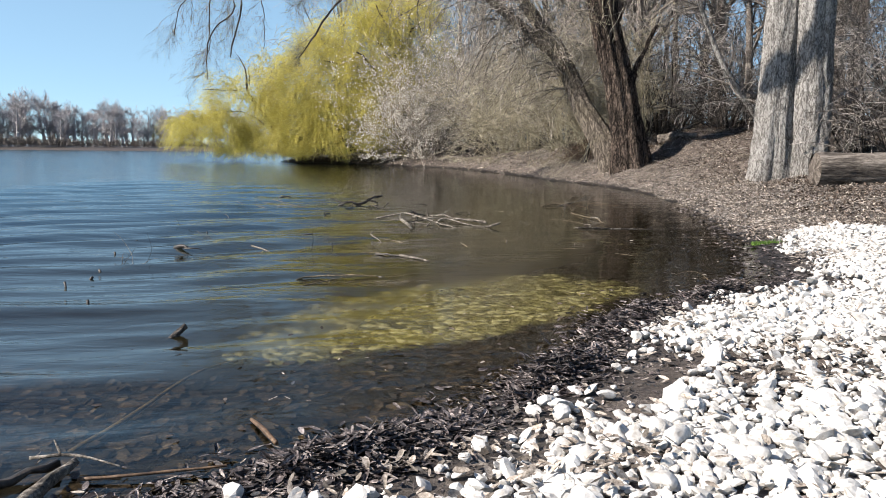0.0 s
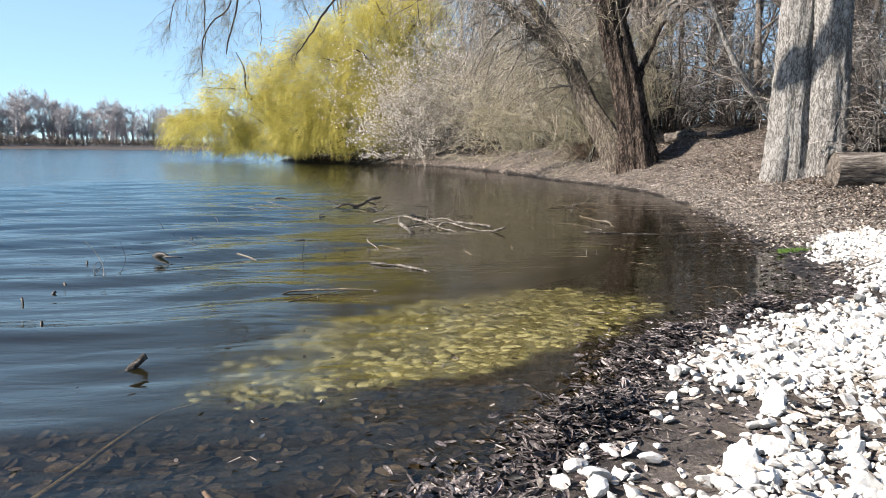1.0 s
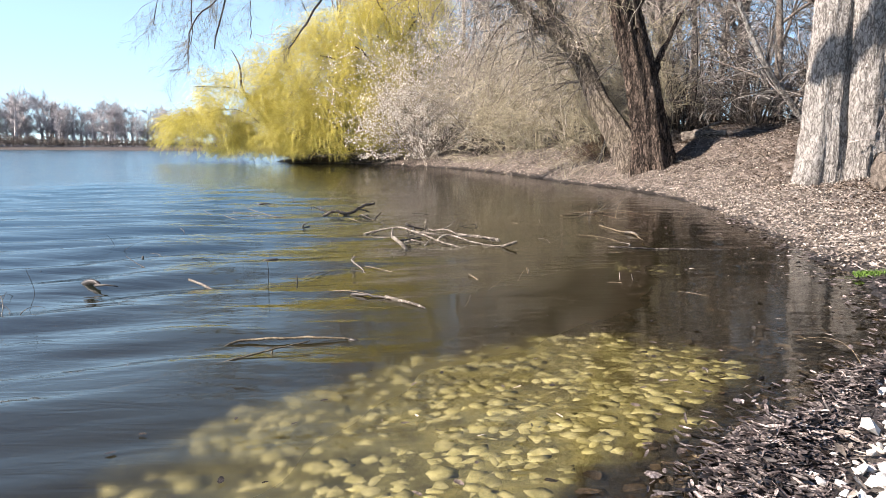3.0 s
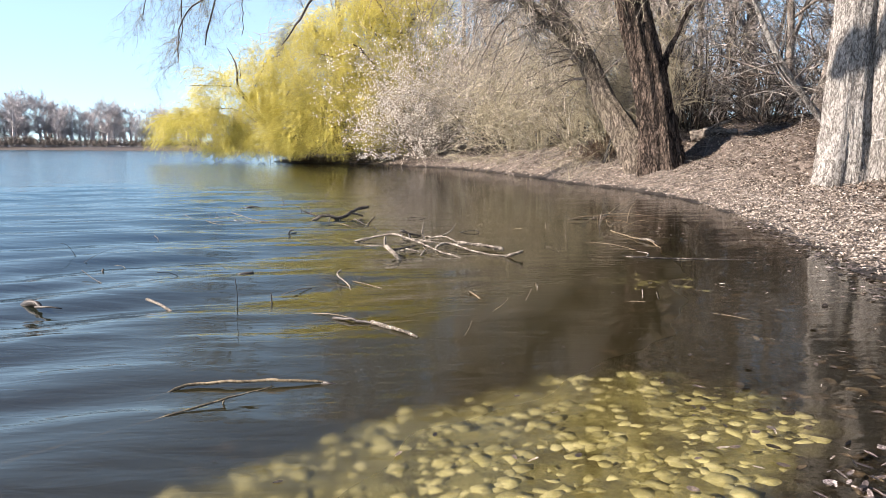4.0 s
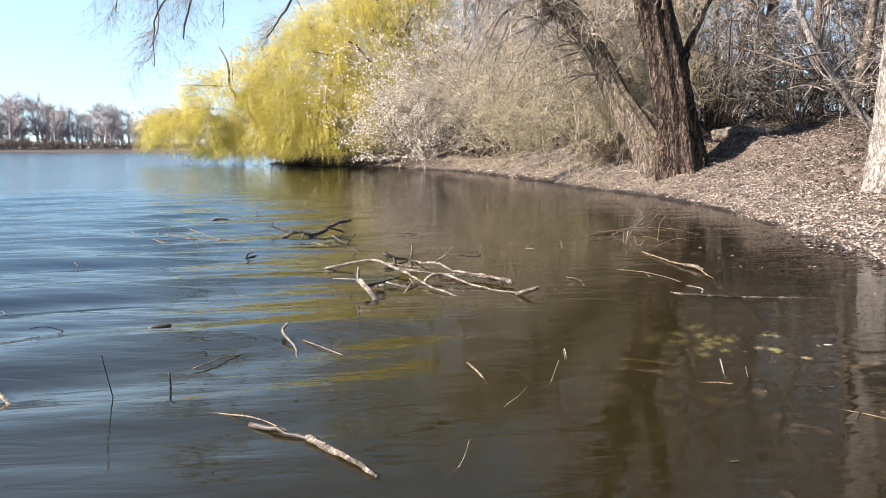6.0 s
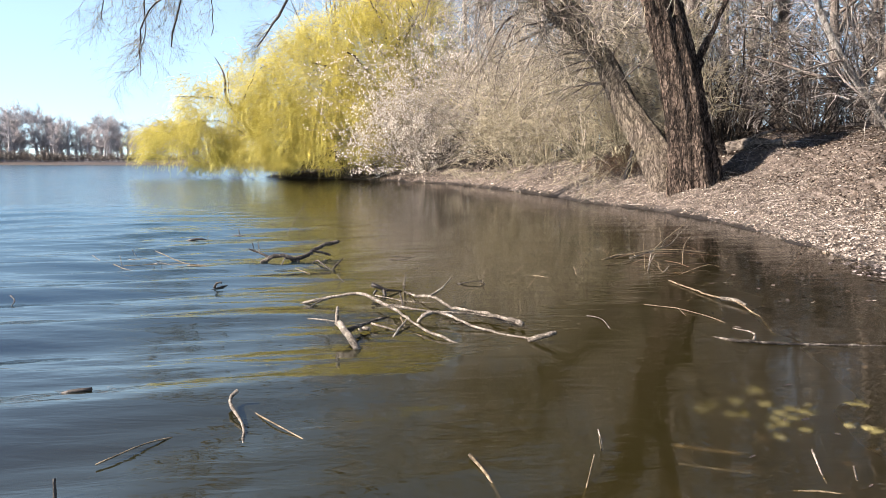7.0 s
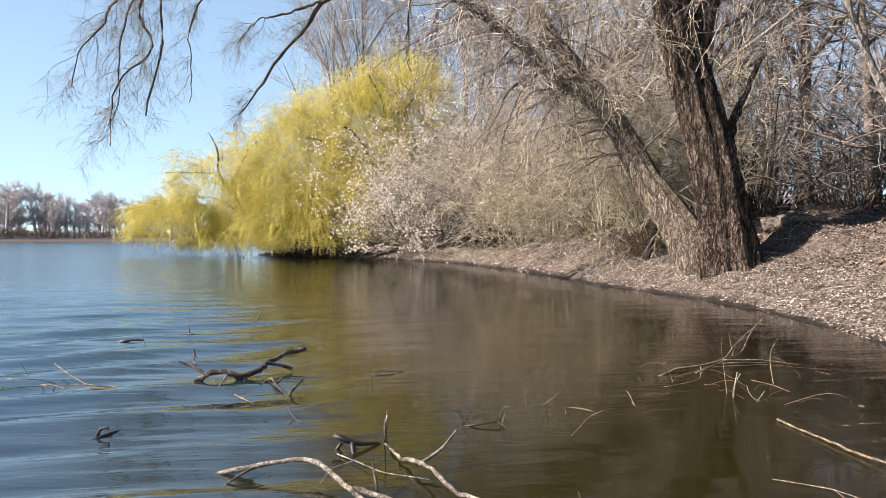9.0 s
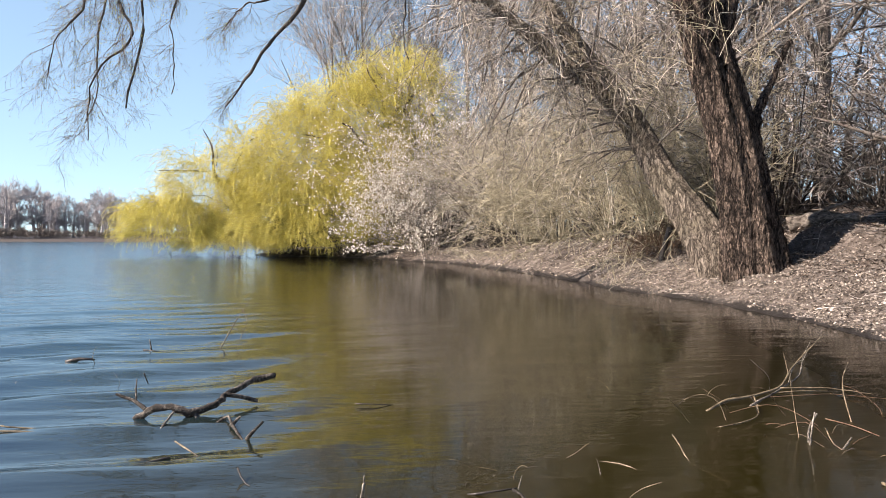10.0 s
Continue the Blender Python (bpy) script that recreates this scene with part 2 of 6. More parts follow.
def water_mat():
    """Lake water: clear at the edge, turbid with depth, rippled where the wind reaches, sky blue painted in far out."""
    m, n, l, b = node_mat("lake_water")
    n.remove(b)
    co = n.new("ShaderNodeTexCoord").outputs["Object"]
    dep = n.new("ShaderNodeAttribute")
    dep.attribute_name = "depth"
    rip = n.new("ShaderNodeAttribute")
    rip.attribute_name = "ripple"
    a = noise_tex(n, l, co, 1.0, 3, 0.5, (0.32, 1.25, 1), 0.3)
    a.inputs["Distortion"].default_value = 0.5
    c = noise_tex(n, l, co, 1.0, 3, 0.55, (2.2, 9.0, 1), 0.15)
    c.inputs["Distortion"].default_value = 0.5
    s = n.new("ShaderNodeMath")
    s.operation = "MULTIPLY_ADD"
    l.new(c.outputs["Fac"], s.inputs[0])
    s.inputs[1].default_value = 0.24
    l.new(a.outputs["Fac"], s.inputs[2])
    hm = n.new("ShaderNodeMath")
    hm.operation = "MULTIPLY"
    l.new(s.outputs[0], hm.inputs[0])
    l.new(rip.outputs["Fac"], hm.inputs[1])
    bp = n.new("ShaderNodeBump")
    bp.inputs["Strength"].default_value, bp.inputs["Distance"].default_value = 1.0, 0.33
    l.new(hm.outputs[0], bp.inputs["Height"])
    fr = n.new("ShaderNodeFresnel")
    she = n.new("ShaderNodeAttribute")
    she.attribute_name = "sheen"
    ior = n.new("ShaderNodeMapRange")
    # IOR runs past water's 1.33 to strengthen reflections on open water
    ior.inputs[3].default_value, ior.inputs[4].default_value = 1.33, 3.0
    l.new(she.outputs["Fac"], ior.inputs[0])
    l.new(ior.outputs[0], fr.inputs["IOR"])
    l.new(bp.outputs[0], fr.inputs["Normal"])
    gl = n.new("ShaderNodeBsdfGlossy")
    gl.distribution = "MULTI_GGX"
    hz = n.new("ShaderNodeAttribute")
    hz.attribute_name = "painted_sky"
    rg = n.new("ShaderNodeMath")
    rg.operation = "MULTIPLY_ADD"
    rg.inputs[1].default_value, rg.inputs[2].default_value = 0.13, 0.015
    chop = n.new("ShaderNodeAttribute")
    chop.attribute_name = "chop"
    l.new(chop.outputs["Fac"], rg.inputs[0])
    l.new(rg.outputs[0], gl.inputs["Roughness"])
    l.new(bp.outputs[0], gl.inputs["Normal"])
    tr = n.new("ShaderNodeBsdfRefraction")
    tr.inputs["Color"].default_value = (0.37, 0.34, 0.245, 1)
    tr.inputs["IOR"].default_value = 1.33
    murk = n.new("ShaderNodeMapRange")
    murk.inputs[1].default_value = 0.07
    murk.inputs[2].default_value, murk.inputs[3].default_value, murk.inputs[4].default_value = 0.30, 0.015, 0.6
    l.new(dep.outputs["Fac"], murk.inputs[0])
    l.new(murk.outputs[0], tr.inputs["Roughness"])
    l.new(bp.outputs[0], tr.inputs["Normal"])
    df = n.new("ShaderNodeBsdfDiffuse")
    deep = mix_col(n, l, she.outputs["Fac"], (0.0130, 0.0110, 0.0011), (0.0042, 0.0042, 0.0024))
    # far open water: reflected sky blue is painted into the diffuse colour
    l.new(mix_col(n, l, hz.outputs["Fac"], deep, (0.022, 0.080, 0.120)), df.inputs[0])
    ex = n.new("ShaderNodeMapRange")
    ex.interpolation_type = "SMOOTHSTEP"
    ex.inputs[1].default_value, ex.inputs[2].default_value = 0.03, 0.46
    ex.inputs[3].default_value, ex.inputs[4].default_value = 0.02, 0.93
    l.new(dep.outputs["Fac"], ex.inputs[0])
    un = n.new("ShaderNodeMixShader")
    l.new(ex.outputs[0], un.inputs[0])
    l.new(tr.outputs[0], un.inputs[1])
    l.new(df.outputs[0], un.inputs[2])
    out = n.new("ShaderNodeMixShader")
    l.new(fr.outputs[0], out.inputs[0])
    l.new(un.outputs[0], out.inputs[1])
    l.new(gl.outputs[0], out.inputs[2])
    l.new(out.outputs[0], n["Material Output"].inputs[0])
    return m


M_GROUND = ground_mat()
M_WATER = water_mat()


# ---- mesh tools ----
rng = np.random.default_rng(7)


def mesh_np(name, verts, faces, mat, smooth=True):
    """A mesh from arrays: verts (n, 3) and faces (m, 3 or 4)."""
    verts, faces = np.asarray(verts, np.float32), np.asarray(faces, np.int32)
    k = faces.shape[1]
    me = bpy.data.meshes.new(name)
    me.vertices.add(len(verts))
    me.vertices.foreach_set("co", verts.ravel())
    me.loops.add(faces.size)
    me.loops.foreach_set("vertex_index", faces.ravel())
    me.polygons.add(len(faces))
    me.polygons.foreach_set("loop_start", np.arange(0, faces.size, k, dtype=np.int32))
    me.polygons.foreach_set("use_smooth", np.full(len(faces), smooth))
    me.update(calc_edges=True)
    me.materials.append(mat)
    return me


def thing(name, at, label, category, group="", kind=""):
    ob = new(name)
    ob.empty_display_size = 0.2
    ob.location = at
    return tagged(ob, label, category, group, kind)


def part(name, me, parent, label="", kind=""):
    """Links a mesh given in world places as one part under a thing."""
    ob = new(name, me)
    ob.parent = parent
    ob.location = -parent.location if parent.parent is None else (0, 0, 0)
    return tagged(ob, label, kind=kind)


def tubes(P, R, sides):
    """Tubes along the polylines P (n, k, 3) with radii R (n, k)."""
    N, K, _ = P.shape
    T = np.gradient(P, axis=1)
    T /= np.linalg.norm(T, axis=2, keepdims=True) + 1e-9
    ref = np.where(np.abs(T[:, :1, 2:3]) > 0.8, np.array([1.0, 0, 0]), np.array([0, 0, 1.0]))
    ref = np.repeat(ref, K, axis=1)
    U = np.cross(T, ref)
    U /= np.linalg.norm(U, axis=2, keepdims=True) + 1e-9
    V = np.cross(T, U)
    a = np.arange(sides) * 2 * np.pi / sides
    ring = U[:, :, None] * np.cos(a)[:, None] + V[:, :, None] * np.sin(a)[:, None]
    verts = (P[:, :, None] + ring * R[:, :, None, None]).reshape(-1, 3)
    i, k, s = np.meshgrid(np.arange(N), np.arange(K - 1), np.arange(sides), indexing="ij")
    base, s2 = (i * K + k) * sides, (s + 1) % sides
    faces = np.stack([base + s, base + s2, base + sides + s2, base + sides + s], -1).reshape(-1, 4)
    return verts, faces


def join(chunks):
    vs, fs, o = [], [], 0
    for v, f in chunks:
        vs.append(v)
        fs.append(f + o)
        o += len(v)
    return np.concatenate(vs), np.concatenate(fs)


def unit(v):
    return v / (np.linalg.norm(v, axis=-1, keepdims=True) + 1e-9)


def grow(start, way, length, K, droop, wander, up=0.0):
    """Polylines that set out along way and bend down (droop) or up, with a wandering course."""
    N = len(start)
    P = np.empty((N, K, 3))
    P[:, 0] = start
    d = unit(way)
    step = (length / (K - 1))[:, None]
    for i in range(1, K):
        d = d + rng.normal(0, wander, (N, 3))
        d[:, 2] += up - droop * (i / K)
        d = unit(d)
        P[:, i] = P[:, i - 1] + d * step
    return P


def sprout(P, R, n, length, spread, K, droop=0.1, wander=0.12, ratio=0.55, t0=0.2, t1=1.0, up=0.0, tip=0.25, side=None):
    """n children on every polyline; length is (low, high). Gives their polylines and radii."""
    N, KP, _ = P.shape
    idx = np.repeat(np.arange(N), n)
    t = rng.uniform(t0, t1, N * n) * (KP - 1)
    k = np.minimum(t.astype(int), KP - 2)
    f = (t - k)[:, None]
    start = P[idx, k] * (1 - f) + P[idx, k + 1] * f
    tang = unit(P[idx, k + 1] - P[idx, k])
    rad = R[idx, k] * (1 - f[:, 0]) + R[idx, k + 1] * f[:, 0]
    away = rng.normal(size=(N * n, 3))
    if side is not None:
        away += np.asarray(side)
    away = unit(away - tang * np.sum(away * tang, 1, keepdims=True))
    ang = rng.normal(spread, spread * 0.25, N * n)[:, None]
    way = tang * np.cos(ang) + away * np.sin(ang)
    L = rng.uniform(*length, N * n)
    C = grow(start, way, L, K, droop, wander, up)
    r = np.maximum(rad * ratio, 0.0015)
    return C, r[:, None] * np.linspace(1, tip, K)[None]


def blades(at, way, length, width, curl=0.25, plain=False):
    """Bent leaves folded along the rib; plain ones have four corners."""
    N = len(at)
    way = unit(way)
    nrm = rng.normal(0, 0.35, (N, 3)) + np.array([0, 0, 1.0])
    sidev = unit(np.cross(way, nrm))
    upv = np.cross(sidev, way)
    L, W = np.asarray(length)[:, None], np.asarray(width)[:, None]
    c = curl * rng.uniform(-0.6, 1.2, (N, 1))
    p0 = at
    p3 = at + way * L + upv * L * c * 0.5
    m1 = at + way * L * 0.45
    l1 = m1 + sidev * W * 0.5 + upv * W * np.abs(c)
    r1 = m1 - sidev * W * 0.5 + upv * W * np.abs(c)
    mid = m1 - upv * L * c * 0.25
    if plain is True:
        o = (np.arange(N) * 4)[:, None, None]
        return np.stack([p0, l1, p3, r1], 1).reshape(-1, 3), (np.array([[0, 2, 1], [0, 3, 2]])[None] + o).reshape(-1, 3)
    if plain == "round":
        a = np.linspace(0, 2 * np.pi, 8, endpoint=False)
        ru = 0.5 - 0.5 * np.cos(a)
        rs = np.sin(a) * (0.95 - 0.25 * np.cos(a))
        jit = rng.normal(1, 0.12, (N, 8, 1))
        ring = at[:, None] + way[:, None] * (L * ru[None])[..., None] + (sidev[:, None] * (W * 0.5 * rs[None])[..., None] + upv[:, None] * (W * 0.35 * np.abs(c) * np.abs(rs)[None])[..., None]) * jit
        verts = np.concatenate([mid[:, None], ring], 1).reshape(-1, 3)
        k = np.arange(8)
        tri = np.stack([np.zeros(8, int), 1 + k, 1 + (k + 1) % 8], -1)[None]
        return verts, (tri + (np.arange(N) * 9)[:, None, None]).reshape(-1, 3)
    verts = np.stack([p0, l1, p3, r1, mid], 1).reshape(-1, 3)
    o = (np.arange(N) * 5)[:, None, None]
    tri = np.array([[0, 4, 1], [1, 4, 2], [0, 3, 4], [3, 2, 4]])[None]
    return verts, (tri + o).reshape(-1, 3)


def smooth_line(pts, K, wob=0.0):
    """A rounded course through a few places."""
    pts = np.asarray(pts, float)
    s = np.concatenate([[0], np.cumsum(np.linalg.norm(np.diff(pts, axis=0), axis=1))])
    u = np.linspace(0, s[-1], K)
    q = np.stack([np.interp(u, s, pts[:, i]) for i in range(3)], 1)
    e = q.copy()
    e[1:-1] = 0.25 * q[:-2] + 0.5 * q[1:-1] + 0.25 * q[2:]
    if wob:
        w = rng.normal(0, wob, (K, 3))
        w[0] = 0
        e += w
    return e


def limb_mesh(name, pts, r0, r1, mat, K=14, sides=8, wob=0.0, knots=0.12, flare=0.0, chip=0.05, smooth=True):
    """One closed limb with uneven girth and a broken end."""
    P = smooth_line(pts, K, wob)
    bump_ = np.interp(np.arange(K), np.arange(0, K + 3, 3), rng.normal(0, knots, len(np.arange(0, K + 3, 3))))
    r = np.linspace(r0, r1, K) * (1 + bump_ + rng.normal(0, knots * 0.3, K))
    if flare:
        r *= 1 + flare * np.exp(-np.arange(K) / K * 9)
    P = np.concatenate([P[:1], P, P[-1:] + (P[-1] - P[-2]) * 0.08])
    r = np.concatenate([[1e-4], r, [1e-4]])
    v, f = tubes(P[None], r[None], sides)
    v += rng.normal(0, min(r0, 0.05) * chip, v.shape)
    return mesh_np(name, v, f, mat, smooth)


def stick(name, pts, r0, r1, mat, label, category="stick", group="", K=12, sides=7, wob=0.0):
    ob = new(name, limb_mesh(name, pts, r0, r1, mat, K, sides, wob))
    return tagged(ob, label, category, group)


# ---- the shore ----
SHORE = np.array([(-60, -60), (-14, -14), (-6, -3.5), (-2.6, 0.9), (-0.9, 2.1), (-0.3, 2.55), (0.1, 2.8), (0.5, 3.25), (0.95, 3.95), (1.3, 4.75), (1.95, 5.5), (3.0, 6.4),
    (3.45, 7.9), (3.95, 10.1), (4.45, 13.2), (4.78, 17.2), (4.72, 19.5), (4.45, 21.4), (4.0, 22.9), (3.3, 24.7), (2.55, 28.4), (1.3, 33), (-0.8, 38.7),
    (-3.5, 42.5), (-6, 45.8), (-9.3, 47.6), (-11.6, 48.4), (-12.8, 50.5), (-13.5, 56), (-14, 70), (-18, 100), (-40, 124), (-110, 135), (-500, 150)])


def shore_distance(x, y):
    """Metres from the waterline: positive on land."""
    p = np.stack([x, y], -1)
    best = np.full(x.shape, 1e9)
    for a, b in zip(SHORE[:-1], SHORE[1:]):
        ab = b - a
        u = np.clip(((p - a) @ ab) / (ab @ ab), 0, 1)
        best = np.minimum(best, np.linalg.norm(p - a - u[..., None] * ab, axis=-1))
    poly = np.concatenate([SHORE, [(-700, 2000), (2000, 2000), (2000, -2000), (-60, -2000)]])
    inside = np.zeros(x.shape, bool)
    for a, b in zip(poly, np.roll(poly, -1, 0)):
        cross = (a[1] > y) != (b[1] > y)
        xi = a[0] + (y - a[1]) * (b[0] - a[0]) / (b[1] - a[1] + 1e-12)
        inside ^= cross & (x < xi)
    return np.where(inside, best, -best)


def bumps(x, y):
    return (np.sin(1.7 * x + 0.6 * y) * np.sin(1.1 * y - 0.4 * x) + 0.5 * np.sin(3.9 * x + 1.3) * np.sin(4.3 * y + 0.7)
            + 0.3 * np.sin(9.1 * x + 2 * y) * np.sin(8.3 * y - x))


def ground_height(x, y, d=None):
    x, y = np.asarray(x, float), np.asarray(y, float)
    d = shore_distance(x, y) if d is None else d
    d = d + np.where(y > 8, 1, 0.4) * (0.09 * np.sin(2.3 * x + 1.1 * y) * np.sin(1.7 * y - 0.6 * x + 1) + 0.06 * np.sin(5.1 * x + 0.8) * np.sin(4.7 * y))
    rise = np.interp(y, [8, 10, 15, 17, 22, 27, 34, 42, 60, 100], [0.30, 0.32, 0.45, 0.69, 1.35, 1.5, 1.5, 0.9, 0.8, 0.5])
    land = 0.015 + rise * (1 - np.exp(-np.maximum(d, 0) / 2.5)) + np.clip(d - 2.5, 0, 25) * np.interp(y, [12, 20, 60, 120], [0.02, 0.06, 0.05, 0.0])
    lip = np.interp(y, [14, 18, 30, 36], [0, 1, 1, 0]) * 0.28 / (1 + np.exp(-(d - 2.6 - 0.5 * np.sin(1.3 * y + 0.7 * x)) * 5))
    land = land + lip * (1 + 0.5 * np.sin(2.1 * x) * np.sin(1.7 * y))
    bed = -0.02 + 0.105 * np.minimum(d, 0)
    bed = -1.4 * (1 - np.exp(bed / 1.4))
    z = np.where(d > 0, land, bed - 0.0)
    return z + bumps(x, y) * np.where(d > 0, np.clip(d, 0, 1) * 0.035, 0.012)


def clear_bed(x, y):
    """The pale patch of the lake bed that is clear of leaves: 1 inside, 0 outside."""
    u = (x - 0.3) * 0.72 + (y - 5.35) * 0.69
    w = -(x - 0.3) * 0.69 + (y - 5.35) * 0.72
    r = (u / 1.65) ** 2 + (w / 0.8) ** 2 + 0.30 * np.sin(x * 4 + 1) * np.sin(y * 5) + 0.12 * np.sin(x * 11) * np.sin(y * 12)
    return np.clip((1.4 - r) / 0.8, 0, 1)


def spaced(n, lo, hi, c, k):
    """Grid lines from lo to hi, close together about c."""
    a, b = math.asinh((lo - c) / k), math.asinh((hi - c) / k)
    return c + k * np.sinh(np.linspace(a, b, n))


def sheet(xs, ys):
    X, Y = np.meshgrid(xs, ys)
    i, j = np.meshgrid(np.arange(len(ys) - 1), np.arange(len(xs) - 1), indexing="ij")
    o = i * len(xs) + j
    return X.ravel(), Y.ravel(), np.stack([o, o + 1, o + 1 + len(xs), o + len(xs)], -1).reshape(-1, 4)


def attribute(me, name, values):
    me.attributes.new(name, "FLOAT", "POINT").data.foreach_set("value", np.asarray(values, np.float32))


gx, gy, gf = sheet(spaced(270, -900, 900, 2.5, 2.2), spaced(330, -200, 1500, 9.0, 5.0))
gd = shore_distance(gx, gy)
gme = mesh_np("ground", np.stack([gx, gy, ground_height(gx, gy, gd)], 1), gf, M_GROUND)
attribute(gme, "shore", np.clip(np.where(gy < 9.6, gd * 0.3, np.where(gy > 118, 0.12, gd)), -5, 5))
attribute(gme, "algae", clear_bed(gx, gy))
tagged(new("ground", gme), "leaf-strewn brown lake bank sloping into muddy water", "ground", kind="structure")

def waves(x, y):
    """Wind waves on the open water, in metres: long crests that come in from the lake."""
    wx_ = x + 0.35 * np.sin(0.9 * y + 0.4 * x) + 0.2 * np.sin(1.7 * x + 0.5 * y)
    wy_ = y + 0.16 * np.sin(1.1 * x + 0.3 * y) + 0.07 * np.sin(2.6 * x + 1.3 * y)
    h = np.zeros_like(x)
    for length, turn, height, phase in ((1.7, -0.42, 0.014, 0.3), (0.92, -0.55, 0.0135, 2.1), (0.62, -0.3, 0.0055, 4.0), (0.45, -0.5, 0.0026, 1.2), (0.31, -0.15, 0.0016, 5.1), (0.22, -0.4, 0.0010, 0.7), (0.16, -0.1, 0.0006, 3.3)):
        k = 2 * math.pi / length
        gust = 0.65 + 0.35 * np.sin(0.8 * x / length ** 0.5 + phase * 3 + 0.5 * y) * np.sin(0.6 * y / length ** 0.5 + phase)
        h += height * gust * np.sin(k * (wy_ * math.cos(turn) + wx_ * math.sin(turn)) + phase)
    return h


wx, wy, wf = sheet(np.concatenate([-12 - np.geomspace(900, 0.14, 60), np.arange(-12, 4, 0.085), 4 + np.geomspace(0.1, 60, 24)]),
                   np.concatenate([1 - np.geomspace(80, 0.1, 24), np.arange(1, 22, 0.036), 22 + np.geomspace(0.04, 380, 110)]))
wd = shore_distance(wx, wy)
edge_ = np.interp(wy, [2, 4, 6, 9, 14, 20, 45, 60], [-0.7, -0.3, 0.3, 0.8, -0.2, -2.2, -11, -13])
open_water = np.clip((edge_ - wx) / 3.2, 0, 1)
open_water = open_water * open_water * (3 - 2 * open_water)
away_ = np.clip((np.hypot(wx, wy - 5) - 3.5) / 18, 0, 1)
swell = (0.5 * np.clip((2.2 - wx - 0.12 * wy) / 3, 0.1, 1) + 1.2 * open_water) * np.clip((25 - wy) / 8, 0, 1) * np.clip((wx + 13) / 3, 0, 1) * np.clip(-wd / 0.8, 0, 1)
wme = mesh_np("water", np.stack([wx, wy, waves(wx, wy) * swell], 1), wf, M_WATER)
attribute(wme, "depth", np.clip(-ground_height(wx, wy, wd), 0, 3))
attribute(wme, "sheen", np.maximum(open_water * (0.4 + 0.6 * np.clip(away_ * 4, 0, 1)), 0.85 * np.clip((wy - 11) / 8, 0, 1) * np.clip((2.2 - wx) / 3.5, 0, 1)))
# share of painted sky blue, growing with distance over open water
attribute(wme, "painted_sky", open_water * (0.05 + 0.95 * away_))
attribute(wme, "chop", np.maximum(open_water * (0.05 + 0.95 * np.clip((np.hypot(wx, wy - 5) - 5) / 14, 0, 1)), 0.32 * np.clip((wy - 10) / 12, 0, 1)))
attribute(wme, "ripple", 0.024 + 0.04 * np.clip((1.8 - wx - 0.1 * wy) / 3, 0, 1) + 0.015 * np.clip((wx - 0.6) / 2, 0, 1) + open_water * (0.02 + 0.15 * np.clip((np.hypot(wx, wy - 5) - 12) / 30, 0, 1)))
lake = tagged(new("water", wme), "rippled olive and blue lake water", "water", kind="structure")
lake.visible_shadow = False


# ---- trees ----
def trunk_mesh(name, pts, radii, mat, sides=28, K=30, flare=0.5, ridges=0.05, seed=0):
    """A trunk with root flare and furrowed girth. radii run along the course."""
    P = smooth_line(pts, K)
    u = np.linspace(0, 1, K)
    r = np.interp(u, np.linspace(0, 1, len(radii)), radii)
    v, f = tubes(P[None], r[None], sides)
    v = v.reshape(K, sides, 3)
    a = np.arange(sides) * 2 * np.pi / sides
    lobes = np.cos(3 * a + seed) * 0.5 + np.cos(5 * a + 2.1 * seed) * 0.35 + np.cos(8 * a + seed) * 0.2
    out = v - P[:, None]
    fl = np.exp(-u * 11)[:, None]
    tw = 1.6 * np.sin(u * 7 + seed)[:, None] + 0.6 * np.sin(u * 23)[:, None]
    rough = 1 + ridges * (np.cos(9 * a[None] + tw) + 0.8 * np.abs(np.cos(8.5 * a[None] - 1.3 * tw + 2 * np.sin(3 * a)[None])) - 0.5) + rng.normal(0, 0.025, (K, sides))
    s = rough * (1 + flare * fl * (1 + 0.9 * lobes[None])) * (1 + 0.06 * lobes[None] * (1 - fl))
    v = P[:, None] + out * s[..., None]
    return mesh_np(name, v.reshape(-1, 3), f, mat)


def tube_mesh(name, P, R, sides, mat):
    v, f = tubes(P, R, sides)
    return mesh_np(name, v, f, mat)


